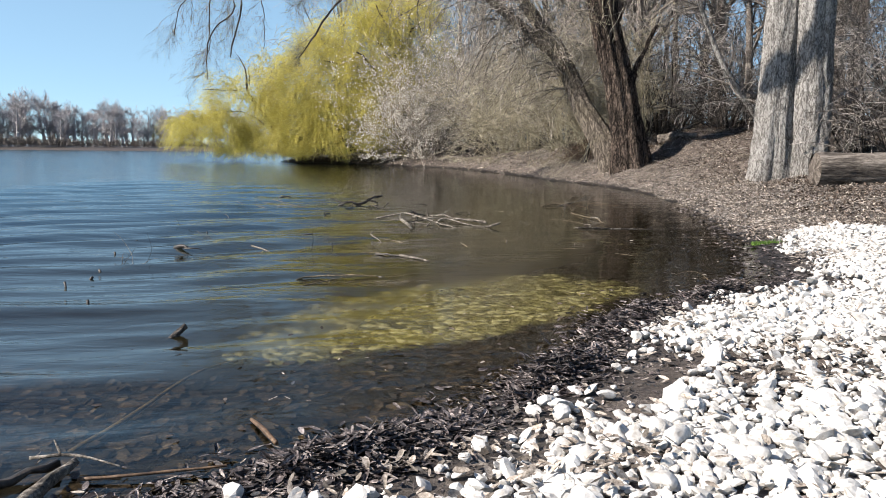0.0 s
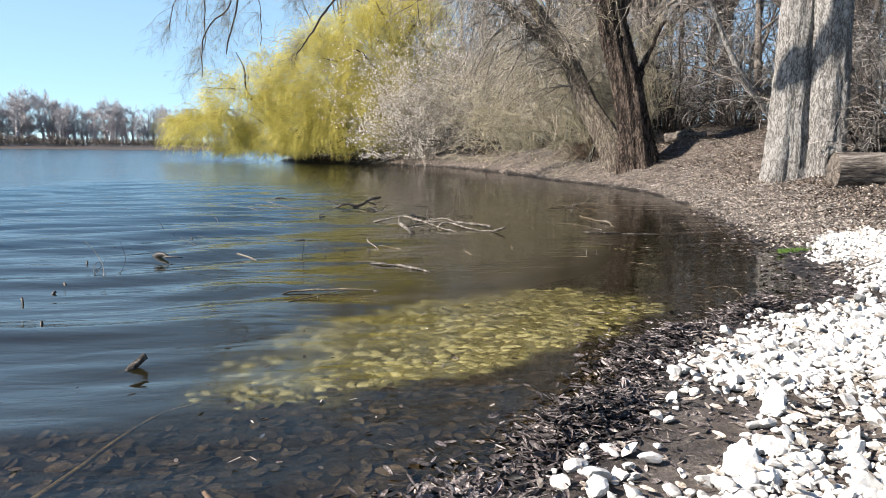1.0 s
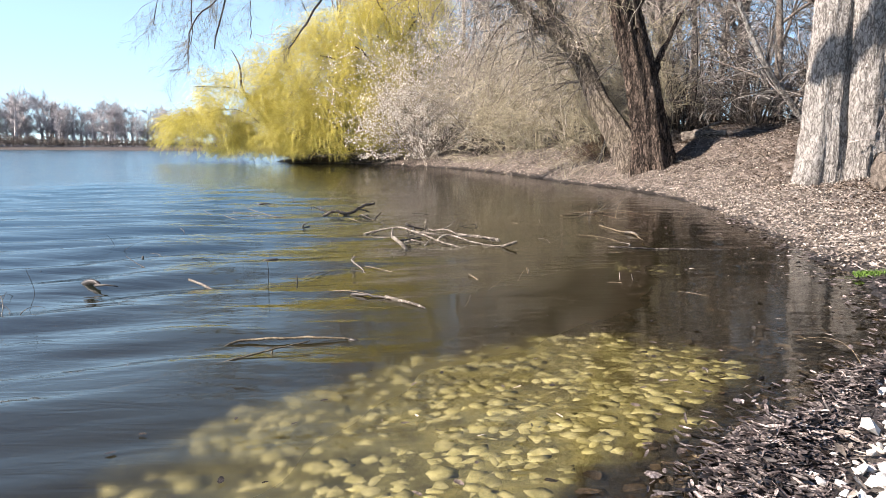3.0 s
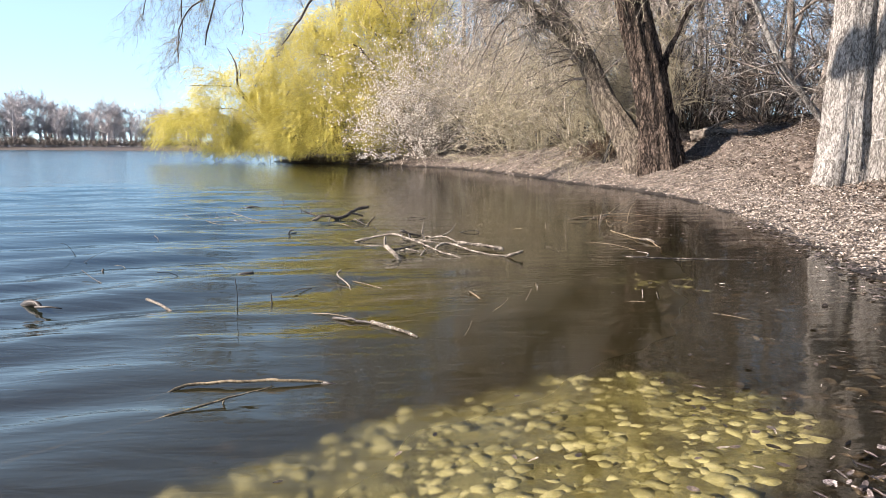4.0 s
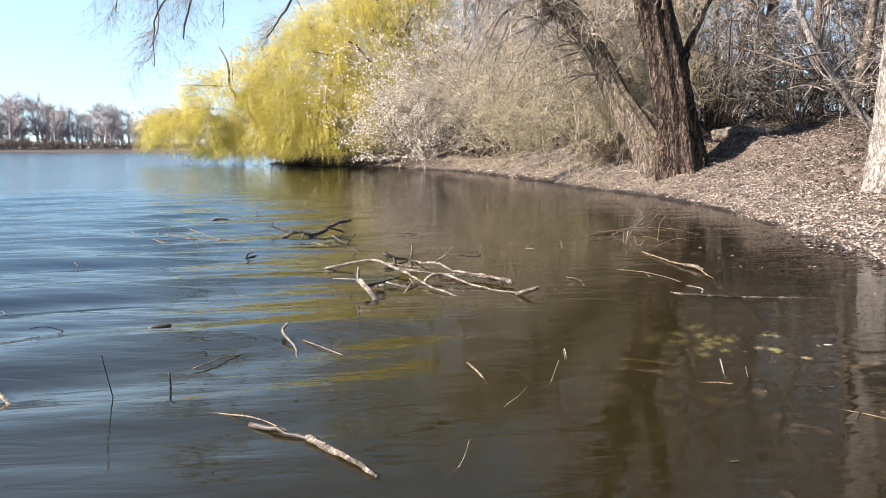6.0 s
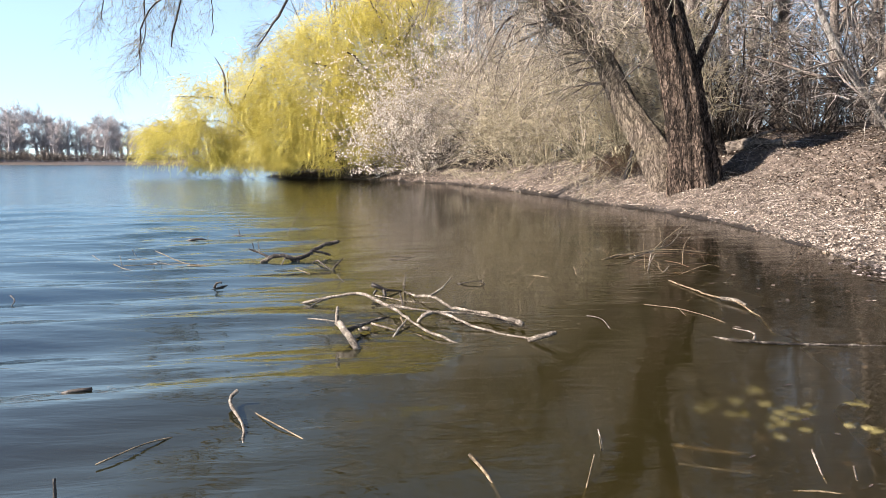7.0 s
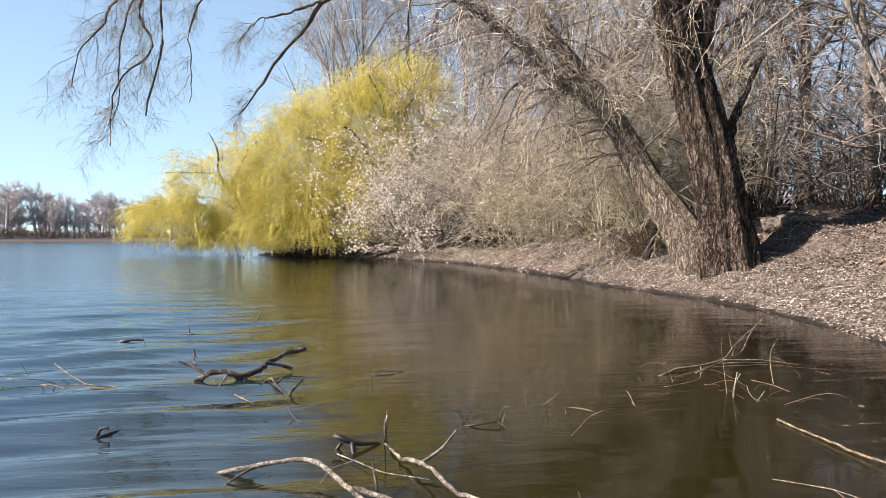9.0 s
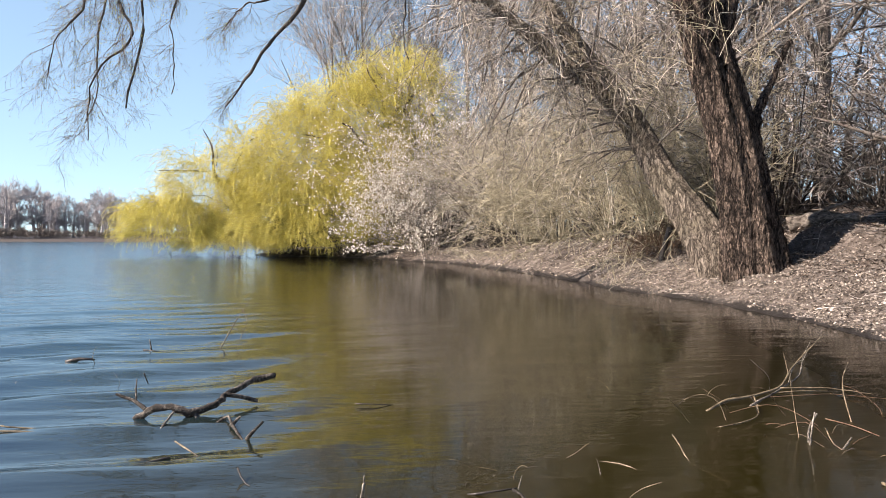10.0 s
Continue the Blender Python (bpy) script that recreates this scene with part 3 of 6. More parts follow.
def bare_tree(at, height, r, mats, label, lean=(0, 0), n=(9, 8, 8), spread=0.75, droop=0.04, group="", up=0.05, crown_from=0.25, twig_r=0.0085, name="bare_tree", ends=3):
    """Leafless tree: trunk, limbs, and a crown of branches and twigs."""
    bx, by, bz = at
    t = thing(name, at, label, "tree", group)
    top = (bx + lean[0], by + lean[1], bz + height)
    mid = (bx + lean[0] * 0.35 + rng.normal(0, height * 0.02), by + lean[1] * 0.35, bz + height * 0.5)
    pts = [(bx, by, bz - 0.15), mid, top]
    part("trunk", trunk_mesh("trunk", pts, [r, r * 0.62, r * 0.12], mats[0], 12, 16, 0.45, 0.03, rng.uniform(0, 6)), t)
    P = smooth_line(pts, 16)[None]
    R = np.interp(np.linspace(0, 1, 16), [0, 0.5, 1], [r, r * 0.62, r * 0.12])[None]
    A, RA = sprout(P, R, n[0], (height * 0.17, height * 0.33) if ends == 2 else (height * 0.28, height * 0.5), spread, 7, droop, 0.11, 0.5, crown_from, 0.97, up)
    if ends == 2:
        part("limbs", tube_mesh("limbs", A, RA, 4, mats[0]), t, kind="stuff")
    else:
        for a, ra in zip(A, RA):
            part("limb", tube_mesh("limb", a[None], ra[None], 5, mats[0]), t)
    B, RB = sprout(A, RA, n[1], (height * 0.12, height * 0.24), 0.65, 5, droop, 0.14, 0.5, 0.15, 1.0, up)
    C, RC = sprout(B, RB, n[2], (height * 0.05, height * 0.12), 0.6, ends, droop * 2, 0.16, 0.6, 0.1, 1.0, up)
    RB, RC = np.maximum(RB, twig_r * 1.2), np.maximum(RC, twig_r)
    part("twigs", mesh_np("twigs", *join([tubes(B, RB, 3), tubes(C, RC, 3)]), mats[1]), t, kind="stuff")
    return t


def shrub(at, radius, height, stems, mats, label, n=(5, 5), droop=0.25, arch=0.9, twig_r=0.005, bloom=0, group="", name="shrub", bias=(0, 0), stem_r=0.022):
    """Thicket of arching stems that rise from one place and hang over at the ends."""
    t = thing(name, at, label, "shrub", group)
    a = rng.uniform(0, 2 * np.pi, stems)
    tilt = np.abs(rng.normal(0, arch * 0.55, stems))
    way = np.stack([np.cos(a) * np.sin(tilt) + bias[0], np.sin(a) * np.sin(tilt) + bias[1], np.cos(tilt)], 1)
    start = np.array(at) + np.stack([np.cos(a), np.sin(a), a * 0], 1) * rng.uniform(0, radius * 0.35, (stems, 1))
    start[:, 2] = ground_height(start[:, 0], start[:, 1]) - 0.05
    A = grow(start, way, rng.uniform(0.75, 1.25, stems) * height, 7, droop, 0.08)
    RA = rng.uniform(0.6, 1.3, (stems, 1)) * stem_r * np.linspace(1, 0.25, 7)[None]
    part("stems", tube_mesh("stems", A, RA, 3, mats[0]), t, kind="stuff")
    B, RB = sprout(A, RA, n[0], (height * 0.2, height * 0.45), 0.7, 6, droop * 0.8, 0.11, 0.6, 0.2, 1.0)
    C, RC = sprout(B, RB, n[1], (height * 0.08, height * 0.2), 0.8, 4, droop * 0.7, 0.2, 0.7, 0.1, 1.0)
    RB, RC = np.maximum(RB, twig_r * 1.2), np.maximum(RC, twig_r)
    for c in (B, C):
        gh = ground_height(c[..., 0], c[..., 1])
        c[..., 2] = np.maximum(c[..., 2], np.where(gh > 0, gh + 0.03, 0.4 + 0.3 * rng.random(c.shape[:2])))
    part("twigs", mesh_np("twigs", *join([tubes(B, RB, 3), tubes(C, RC, 3)]), mats[1]), t, kind="stuff")
    if bloom:
        k = rng.integers(0, len(C), bloom)
        at_ = C[k, rng.integers(1, 3, bloom)]
        part("blossom", mesh_np("blossom", *blades(at_, rng.normal(size=(bloom, 3)), rng.uniform(0.035, 0.068, bloom), rng.uniform(0.03, 0.055, bloom), 0.25, True), M_BLOOM), t, "small white spring blossom", "stuff")
    return t


def weeping_crown(t, centre, radii, count, hang, clumps, leaf=12, low=-0.5, fill=0.72):
    """Tiers of arching shoots that hang over at the ends, set with small yellow leaves, in clumps with gaps between."""
    c, rad = np.array(centre), np.array(radii)
    dirs = unit(rng.normal(size=(clumps * 3, 3)))
    dirs = dirs[dirs[:, 2] > low][:clumps]
    dirs = dirs / np.abs(dirs).max(1, keepdims=True) ** 0.3
    m = len(dirs)
    size = rng.uniform(fill, 1.0, m)
    k = rng.integers(0, m, count)
    start = c + (dirs[k] * size[k, None] + rng.normal(0, 0.075, (count, 3))) * rad
    out = unit((start - c) * np.array([1, 1, 0.3]))
    lead = unit(rng.normal(0, 0.8, (m, 3)) * np.array([1, 1, 0.3]))
    L = rng.uniform(*hang, count) * (0.55 + 0.7 * rng.random(m)[k])
    L = np.minimum(L, (start[:, 2] - 0.02) * 1.15 - rng.exponential(0.25, count) ** 2)
    keep = L > 0.3
    start, out, L, k = start[keep], out[keep], L[keep], k[keep]
    N, K = len(start), 5
    d = unit(out * 0.75 + lead[k] * 0.5 + np.array([0, 0, 0.55]) + rng.normal(0, 0.35, (N, 3)))
    P = np.empty((N, K, 3))
    P[:, 0] = start
    for i in range(1, K):
        d = unit(d * 0.75 + np.array([0, 0, -0.16 - 0.09 * i]) + rng.normal(0, 0.13, (N, 3)))
        P[:, i] = P[:, i - 1] + d * (L / (K - 1))[:, None]
    P[..., 2] = np.maximum(P[..., 2], 0.015)
    R = np.full((N, K), 0.0075) * np.linspace(1.2, 0.6, K)
    part("strands", tube_mesh("strands", P, R, 3, M_YSTEM), t, "thin yellow hanging twigs", "stuff")
    u = rng.uniform(0, K - 1.001, (N, leaf))
    k0 = u.astype(int)
    f = (u - k0)[..., None]
    i = np.arange(N)[:, None]
    pos = (P[i, k0] * (1 - f) + P[i, k0 + 1] * f).reshape(-1, 3)
    w = unit(P[i, k0 + 1] - P[i, k0]).reshape(-1, 3) + rng.normal(0, 0.6, (N * leaf, 3))
    part("leaves", mesh_np("leaves", *blades(pos, w, rng.uniform(0.05, 0.11, N * leaf), rng.uniform(0.014, 0.03, N * leaf), 0.25, True), M_YELLOW), t, "fresh yellow-green narrow leaves", "stuff")


def arms(t, roots, tips, r, mat, K=9):
    """Limbs from the trunk to the crown, each a part."""
    for a, b in zip(roots, tips):
        a, b = np.array(a), np.array(b)
        m = a * 0.5 + b * 0.5 + np.array([0, 0, 0.22 * np.linalg.norm(b - a)])
        part("limb", limb_mesh("limb", [a, a * 0.6 + m * 0.4 + 0.1, m, b], r, r * 0.25, mat, K, 7, 0.05), t)


# Yellow weeping willows on the point
yw = thing("weeping_willow", (-4.6, 47.6, 0.2), "large weeping willow in fresh yellow leaf at the water's edge", "tree", "weeping willows")
part("trunk", trunk_mesh("trunk", [(-4.6, 47.6, -0.1), (-4.9, 47.4, 3), (-4.4, 48, 6), (-4.2, 48.5, 8.8)], [0.6, 0.5, 0.36, 0.12], M_BARK_W, 16, 18, 0.5), yw)
arms(yw, [(-4.9, 47.4, 3.2)] * 3 + [(-4.5, 47.9, 6.2)] * 4, [(-9, 46.5, 6.5), (-6.5, 44.5, 6.8), (-1.5, 46, 6.5), (-8, 48.5, 9), (-5.5, 45.5, 9.6), (-2.4, 49, 9.6), (-4, 47.4, 9.8)], 0.15, M_BARK_W)
weeping_crown(yw, (-9.4, 47.8, 3.9), (2.9, 2.8, 4.5), 3900, (0.7, 2.4), 170, 14)
weeping_crown(yw, (-6.6, 48.0, 4.6), (3.4, 3.2, 5.0), 5200, (0.7, 2.6), 220, 14)
weeping_crown(yw, (-3.9, 47.9, 6.2), (3.2, 3.0, 4.6), 4000, (0.7, 2.4), 170, 14)
weeping_crown(yw, (-8.4, 46.4, 1.5), (3.7, 2.4, 2.6), 2600, (0.6, 1.8), 140, 13, -0.2)
weeping_crown(yw, (-7.2, 45.8, 0.8), (3.6, 1.3, 1.1), 1500, (0.4, 1.1), 90, 12, -0.3)

lw = thing("weeping_willow", (-11.0, 49.0, 0.1), "weeping willow leaning over the lake in yellow leaf", "tree", "weeping willows")
part("trunk", trunk_mesh("trunk", [(-10.4, 48.9, -0.2), (-11.2, 48.6, 0.9), (-12.5, 48.3, 2.1), (-13.4, 48.2, 3.3), (-14.4, 48, 4.6), (-14.3, 48, 6.0), (-14.9, 48, 7.0)], [0.30, 0.22, 0.14, 0.07, 0.02], M_BARK_W, 14, 18, 0.4), lw)
arms(lw, [(-11.8, 48.6, 1.6), (-12.8, 48.3, 3.2), (-13.6, 48.2, 4.2), (-14.2, 48.1, 5.0), (-12.2, 48.4, 2.2)], [(-18.2, 47.5, 2.6), (-17.0, 47, 4.6), (-11.5, 46.8, 6.4), (-14.5, 49, 6.8), (-9.8, 47, 5.5)], 0.045, M_BARK_W)
weeping_crown(lw, (-14.5, 48.2, 3.5), (2.8, 2.4, 2.8), 2300, (0.5, 1.6), 170, 12, -0.35, 0.5)
weeping_crown(lw, (-16.6, 48.0, 1.3), (3.0, 2.2, 1.9), 2800, (0.5, 1.7), 170, 13, -0.1)
weeping_crown(lw, (-13.2, 47.4, 0.5), (2.9, 1.8, 1.2), 2000, (0.4, 1.2), 140, 13, 0.0)
weeping_crown(lw, (-11.9, 47.6, 3.2), (1.8, 1.8, 3.9), 1600, (0.6, 2.0), 80, 13)


# The big leaning willow with two stems
GW = 0.5
big = thing("crack_willow", (5.6, 22.6, GW), "old two-stemmed willow with furrowed brown bark on the bank", "tree")
up_pts = [(5.42, 22.7, GW - 0.35), (5.2, 22.65, GW + 1.2), (4.9, 22.6, GW + 2.6), (4.42, 22.6, GW + 4.1), (4.05, 22.9, GW + 6.2), (3.7, 23.2, GW + 9)]
part("trunk", trunk_mesh("trunk", up_pts, [0.50, 0.43, 0.40, 0.37, 0.30, 0.18], M_BARK_W, 128, 110, 0.42, 0.075, 1.0), big)
le_pts = [(5.3, 23.2, 0.15), (4.75, 23.7, 1.2), (4.15, 24.5, 2.35), (3.75, 25.4, 3.6), (3.1, 26.2, 4.9), (2.3, 26.8, 6.2), (1.4, 27.2, 8.0)]
ov_pts = [(3.4, 25.9, 4.3), (2.2, 26.0, 5.2), (0.6, 25.8, 6.5), (-1.0, 25.2, 7.5), (-2.2, 24.6, 8.0)]
part("leaning_trunk", trunk_mesh("leaning_trunk", le_pts, [0.50, 0.37, 0.30, 0.27, 0.23, 0.17, 0.1], M_BARK_L, 80, 70, 0.25, 0.05, 2.2), big, "leaning stem with pale mossy bark")
part("overhanging_limb", trunk_mesh("overhanging_limb", ov_pts, [0.20, 0.17, 0.14, 0.10, 0.06], M_BARK_L, 24, 30, 0.2, 0.05, 0.7), big, "mossy limb reaching over the water")
part("broken_stub", limb_mesh("broken_stub", [(4.42, 26.0, 0.1), (4.47, 25.9, 0.7), (4.62, 25.8, 1.35)], 0.085, 0.06, M_DARKWOOD, 10, 8, 0.01), big, "dead dark stub beside the stem")
fork = [[(4.5, 22.5, GW + 4.0), (4.9, 22.7, GW + 5.2), (5.6, 23.2, GW + 8.0)], [(4.1, 22.8, GW + 5.8), (3.0, 22.4, GW + 6.6), (1.4, 22.5, GW + 8.2)],
        [(4.85, 22.5, GW + 2.2), (5.25, 22.45, GW + 2.6), (5.45, 22.5, GW + 3.3), (5.95, 22.6, GW + 4.3)]]
for p, r in zip(fork, (0.22, 0.2, 0.10)):
    part("limb", limb_mesh("limb", p, r, r * 0.5, M_BARK_W, 14, 10, 0.03), big)
reach = [
    [(-2.0, 24.6, 7.9), (-4.5, 24.8, 8.3), (-6.6, 25, 8.1), (-7.4, 25, 7.3), (-7.38, 25.0, 6.6), (-7.35, 25.0, 5.56), (-7.55, 25.0, 5.06), (-7.77, 25.1, 4.64), (-7.85, 25.1, 4.15)],
    [(-5.5, 24.9, 8.25), (-7.3, 24.9, 7.7), (-8.0, 25.0, 6.76), (-7.77, 25.0, 6.2), (-7.46, 24.9, 5.70), (-7.83, 24.9, 5.32), (-8.23, 24.8, 5.07), (-8.47, 24.8, 4.65), (-8.57, 24.8, 4.15), (-8.55, 24.8, 3.4)],
    [(-5.0, 24.8, 8.3), (-7.4, 25.4, 8.1), (-8.3, 25.4, 7.0), (-8.55, 25.3, 6.07), (-8.61, 25.3, 5.22), (-8.58, 25.3, 4.43), (-8.9, 25.3, 3.9)],
    [(-6.5, 25.2, 8.2), (-8.4, 25.6, 7.7), (-8.97, 25.6, 6.85), (-9.2, 25.6, 6.28), (-9.57, 25.5, 6.01), (-9.8, 25.5, 5.58), (-9.9, 25.5, 4.9)],
    [(-4.0, 24.7, 8.2), (-5.7, 24.6, 7.6), (-6.15, 24.6, 6.88), (-6.44, 24.6, 6.32), (-6.56, 24.6, 5.9), (-6.48, 24.6, 5.34), (-6.54, 24.6, 4.32)],
    [(-1.0, 25.0, 7.4), (-2.6, 24.9, 7.2), (-3.6, 24.9, 6.63), (-3.72, 24.9, 6.29), (-4.15, 24.9, 5.8), (-4.44, 24.8, 5.39), (-4.73, 24.8, 4.97), (-5.09, 24.8, 4.48), (-5.39, 24.8, 4.06)],
    [(-3.4, 24.9, 6.75), (-3.8, 24.8, 6.6), (-4.29, 24.7, 6.4), (-4.9, 24.6, 6.25), (-5.4, 24.6, 5.7)],
    [(0.3, 25.6, 6.6), (-0.9, 24.4, 6.95), (-1.28, 24.0, 6.5), (-1.33, 24.0, 5.58), (-1.36, 24.0, 5.19), (-1.23, 24.0, 4.86)],
]
for p, r in zip(reach, (0.085, 0.06, 0.055, 0.05, 0.04, 0.085, 0.04, 0.045)):
    part("limb", limb_mesh("limb", p, r, r * 0.2, M_TWIG_D, 26, 6, 0.018), big, "thin dark limb arching over the water")
RP = np.stack([smooth_line(p, 16) for p in reach[:7]])
RR = np.linspace(0.04, 0.010, 16)[None] * np.ones((7, 1))
b1, r1 = sprout(RP[:4], RR[:4], 26, (0.3, 1.3), 0.8, 8, 0.24, 0.13, 0.5, 0.36, 1.0, side=(-0.5, 0, -0.2))
b1b, r1b = sprout(RP[4:], RR[4:], 9, (0.25, 0.8), 0.8, 8, 0.16, 0.13, 0.5, 0.4, 1.0, side=(-0.3, 0, 0.1))
b1, r1 = np.concatenate([b1, b1b]), np.concatenate([r1, r1b])
b2, r2 = sprout(b1, r1, 8, (0.2, 0.7), 0.7, 6, 0.26, 0.13, 0.6, 0.1, 1.0)
b3, r3 = sprout(b2, r2, 5, (0.12, 0.36), 0.7, 4, 0.28, 0.14, 0.8, 0.1, 1.0)
r1, r2, r3 = np.clip(r1, 0.003, 0.007), np.clip(r2, 0.002, 0.003), np.clip(r3, 0.0015, 0.002)
part("hanging_twigs", mesh_np("hanging_twigs", *join([tubes(b1, r1, 4), tubes(b2, r2, 3), tubes(b3, r3, 3)]), M_LIMB), big, "fine dark twigs hanging against the sky", "stuff")
nb = 5200
k = rng.integers(0, len(b3), nb)
part("buds", mesh_np("buds", *blades(b3[k, 3], rng.normal(size=(nb, 3)), rng.uniform(0.02, 0.05, nb), rng.uniform(0.008, 0.016, nb)), M_BUD), big, "first green leaf buds", "stuff")
# branches low on the stems: tangled, olive and tan
sets = []
for line, n_, t0_, t1_, len_ in ((up_pts[2:], 14, 0.3, 1.0, (0.8, 2.2)), (le_pts, 46, 0.34, 1.0, (1.0, 3.0)), (ov_pts, 44, 0.0, 0.7, (1.2, 3.4)), (fork[1], 8, 0.1, 1.0, (1.0, 2.8)), (fork[0], 6, 0.1, 1.0, (1.0, 2.4))):
    sets.append(sprout(smooth_line(line, 16)[None], np.linspace(0.10, 0.06, 16)[None], n_, len_, 1.25, 10, 0.20, 0.17, 0.34, t0_, t1_, side=(-0.6, -0.8, 0)))
c1, q1 = np.concatenate([a for a, _ in sets]), np.concatenate([b for _, b in sets])
c2, q2 = sprout(c1, q1, 7, (0.5, 1.5), 0.8, 8, 0.16, 0.15, 0.5, 0.15, 1.0)
c3, q3 = sprout(c2, q2, 4, (0.3, 1.1), 0.75, 7, 0.17, 0.2, 0.7, 0.1, 1.0)
q1, q2, q3 = np.maximum(q1, 0.011), np.clip(q2, 0.0065, 0.014), np.clip(q3, 0.0042, 0.006)
for c in (c1, c2, c3):
    c[..., 2] = np.maximum(c[..., 2], 0.55 + 0.5 * rng.random(c.shape[:2]))
part("branches", mesh_np("branches", *join([tubes(c1, q1, 5), tubes(c2, q2, 3)]), M_LIMB), big, "tangled grey-brown branches", "stuff")
hn = len(c3) // 3
part("twigs", mesh_np("twigs", *tubes(c3[:hn], q3[:hn], 3), M_TWIG_G), big, "fine olive drooping twigs", "stuff")
part("twigs", mesh_np("twigs", *tubes(c3[hn:], q3[hn:], 3), M_TWIG_T), big, "fine tan drooping twigs", "stuff")

# The double poplar and the log
GP = 0.42
pop = thing("poplar", (7.35, 16.9, GP), "pale grey poplar with two stems grown together on the bank", "tree")
part("trunk", trunk_mesh("trunk", [(7.27, 17.0, GP - 0.3), (7.30, 17.05, GP + 1.5), (7.36, 17.1, GP + 3.6), (7.3, 17.15, GP + 9)], [0.40, 0.37, 0.31, 0.24], M_BARK_P, 96, 70, 0.42, 0.035, 0.4), pop)
part("second_trunk", trunk_mesh("second_trunk", [(7.98, 16.85, GP - 0.3), (7.97, 16.8, GP + 1.5), (7.92, 16.8, GP + 3.6), (8.0, 16.8, GP + 9)], [0.43, 0.41, 0.375, 0.24], M_BARK_P, 96, 70, 0.42, 0.035, 3.4), pop)
part("limb", limb_mesh("limb", [(7.25, 17.05, 8.3), (5.2, 16.0, 10.2), (2.0, 14.6, 11.2), (-0.6, 13.88, 10.3), (-2.3, 14.27, 9.85)], 0.2, 0.2, M_BARK_P, 18, 9, 0.03), pop)
PP = np.stack([smooth_line([(7.35, 17.0, GP + 3.6), (7.45, 17.1, GP + 9)], 8), smooth_line([(7.8, 16.85, GP + 3.6), (7.9, 16.9, GP + 9)], 8)])
p1, s1 = sprout(PP, np.full((2, 8), 0.12), 14, (2.0, 4.5), 0.8, 8, 0.02, 0.1, 0.6, 0.2, 1.0)
p2, s2 = sprout(p1, s1, 8, (0.7, 1.8), 0.7, 6, 0.04, 0.12, 0.5, 0.2, 1.0)
p3, s3 = sprout(p2, s2, 6, (0.3, 0.8), 0.6, 4, 0.05, 0.14, 0.6, 0.2, 1.0)
for a, ra in zip(p1, s1):
    part("limb", tube_mesh("limb", a[None], ra[None], 6, M_BARK_P), pop)
part("twigs", mesh_np("twigs", *join([tubes(p2, np.maximum(s2, 0.008), 3), tubes(p3, np.maximum(s3, 0.005), 3)]), M_TWIG_W), pop, kind="stuff")

GL = float(ground_height(7.9, 14.9)) - 0.02
log = thing("felled_log", (7.9, 14.9, GL), "grey felled log lying on the leaf litter", "log")
part("trunk", trunk_mesh("trunk", [(7.33, 15.0, GL + 0.30), (8.4, 14.9, GL + 0.32), (9.7, 14.75, GL + 0.34)], [0.345, 0.335, 0.32], M_LOG, 40, 24, 0.0, 0.02, 1.3), log)
bm = bmesh.new()
bmesh.ops.create_circle(bm, cap_ends=True, cap_tris=True, segments=26, radius=0.335)
for vv in bm.verts:
    vv.co.z += 0.03 * math.sin(vv.co.x * 23) * math.cos(vv.co.y * 19) + rng.normal(0, 0.012)
bm.transform(Matrix.Translation((7.345, 15.0, GL + 0.30)) @ Euler((0, radians(-90), radians(-4))).to_matrix().to_4x4())
me = bpy.data.meshes.new("sawn_end")
bm.to_mesh(me)
bm.free()
me.materials.append(M_LOGEND)
part("sawn_end", me, log, "sawn tan end grain")

# Thickets along the bank between the willows
bank = [
    # x, y, radius, height, stems, material, droop, blooms
    (5.0, 28.2, 1.5, 3.6, 46, M_TWIG_G, 0.30, 0), (4.4, 31.8, 1.7, 4.4, 50, M_TWIG_G, 0.30, 0), (6.6, 30.5, 1.8, 5.4, 46, M_TWIG, 0.26, 0),
    (3.2, 35.8, 1.8, 5.2, 50, M_TWIG_G, 0.28, 0), (5.2, 36.5, 1.8, 6.4, 46, M_TWIG, 0.22, 0), (0.9, 40.6, 1.8, 5.2, 60, M_TWIG, 0.26, 900),
    (3.0, 41.5, 1.8, 7.2, 50, M_TWIG_T, 0.2, 0), (-2.6, 44.0, 1.4, 4.4, 60, M_TWIG_T, 0.20, 48000), (-1.9, 45.4, 1.6, 6.6, 60, M_TWIG_T, 0.14, 56000),
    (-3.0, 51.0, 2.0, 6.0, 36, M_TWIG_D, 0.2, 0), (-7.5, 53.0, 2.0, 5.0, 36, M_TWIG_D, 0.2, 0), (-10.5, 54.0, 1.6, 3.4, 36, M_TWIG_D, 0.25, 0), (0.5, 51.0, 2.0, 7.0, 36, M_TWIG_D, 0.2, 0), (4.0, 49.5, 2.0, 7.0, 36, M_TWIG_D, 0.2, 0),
    (1.6, 46.5, 2.0, 8.4, 50, M_TWIG, 0.18, 0), (6.4, 26.4, 1.3, 3.6, 36, M_TWIG_G, 0.3, 0), (2.2, 38.0, 1.2, 3.4, 40, M_TWIG_G, 0.3, 0),
]
for x, y, rd, h, st, mt, dr, bl in bank:
    shrub((x, y, float(ground_height(x, y))), rd, h, st, (M_TWIG_D if mt is M_TWIG else mt, mt), "leafless thicket with white blossom on the bank" if bl else "tangled leafless willow thicket on the bank",
          (6, 6), dr, 0.95, 0.0054, bl, "bank thickets", bias=(-0.15, -0.1))

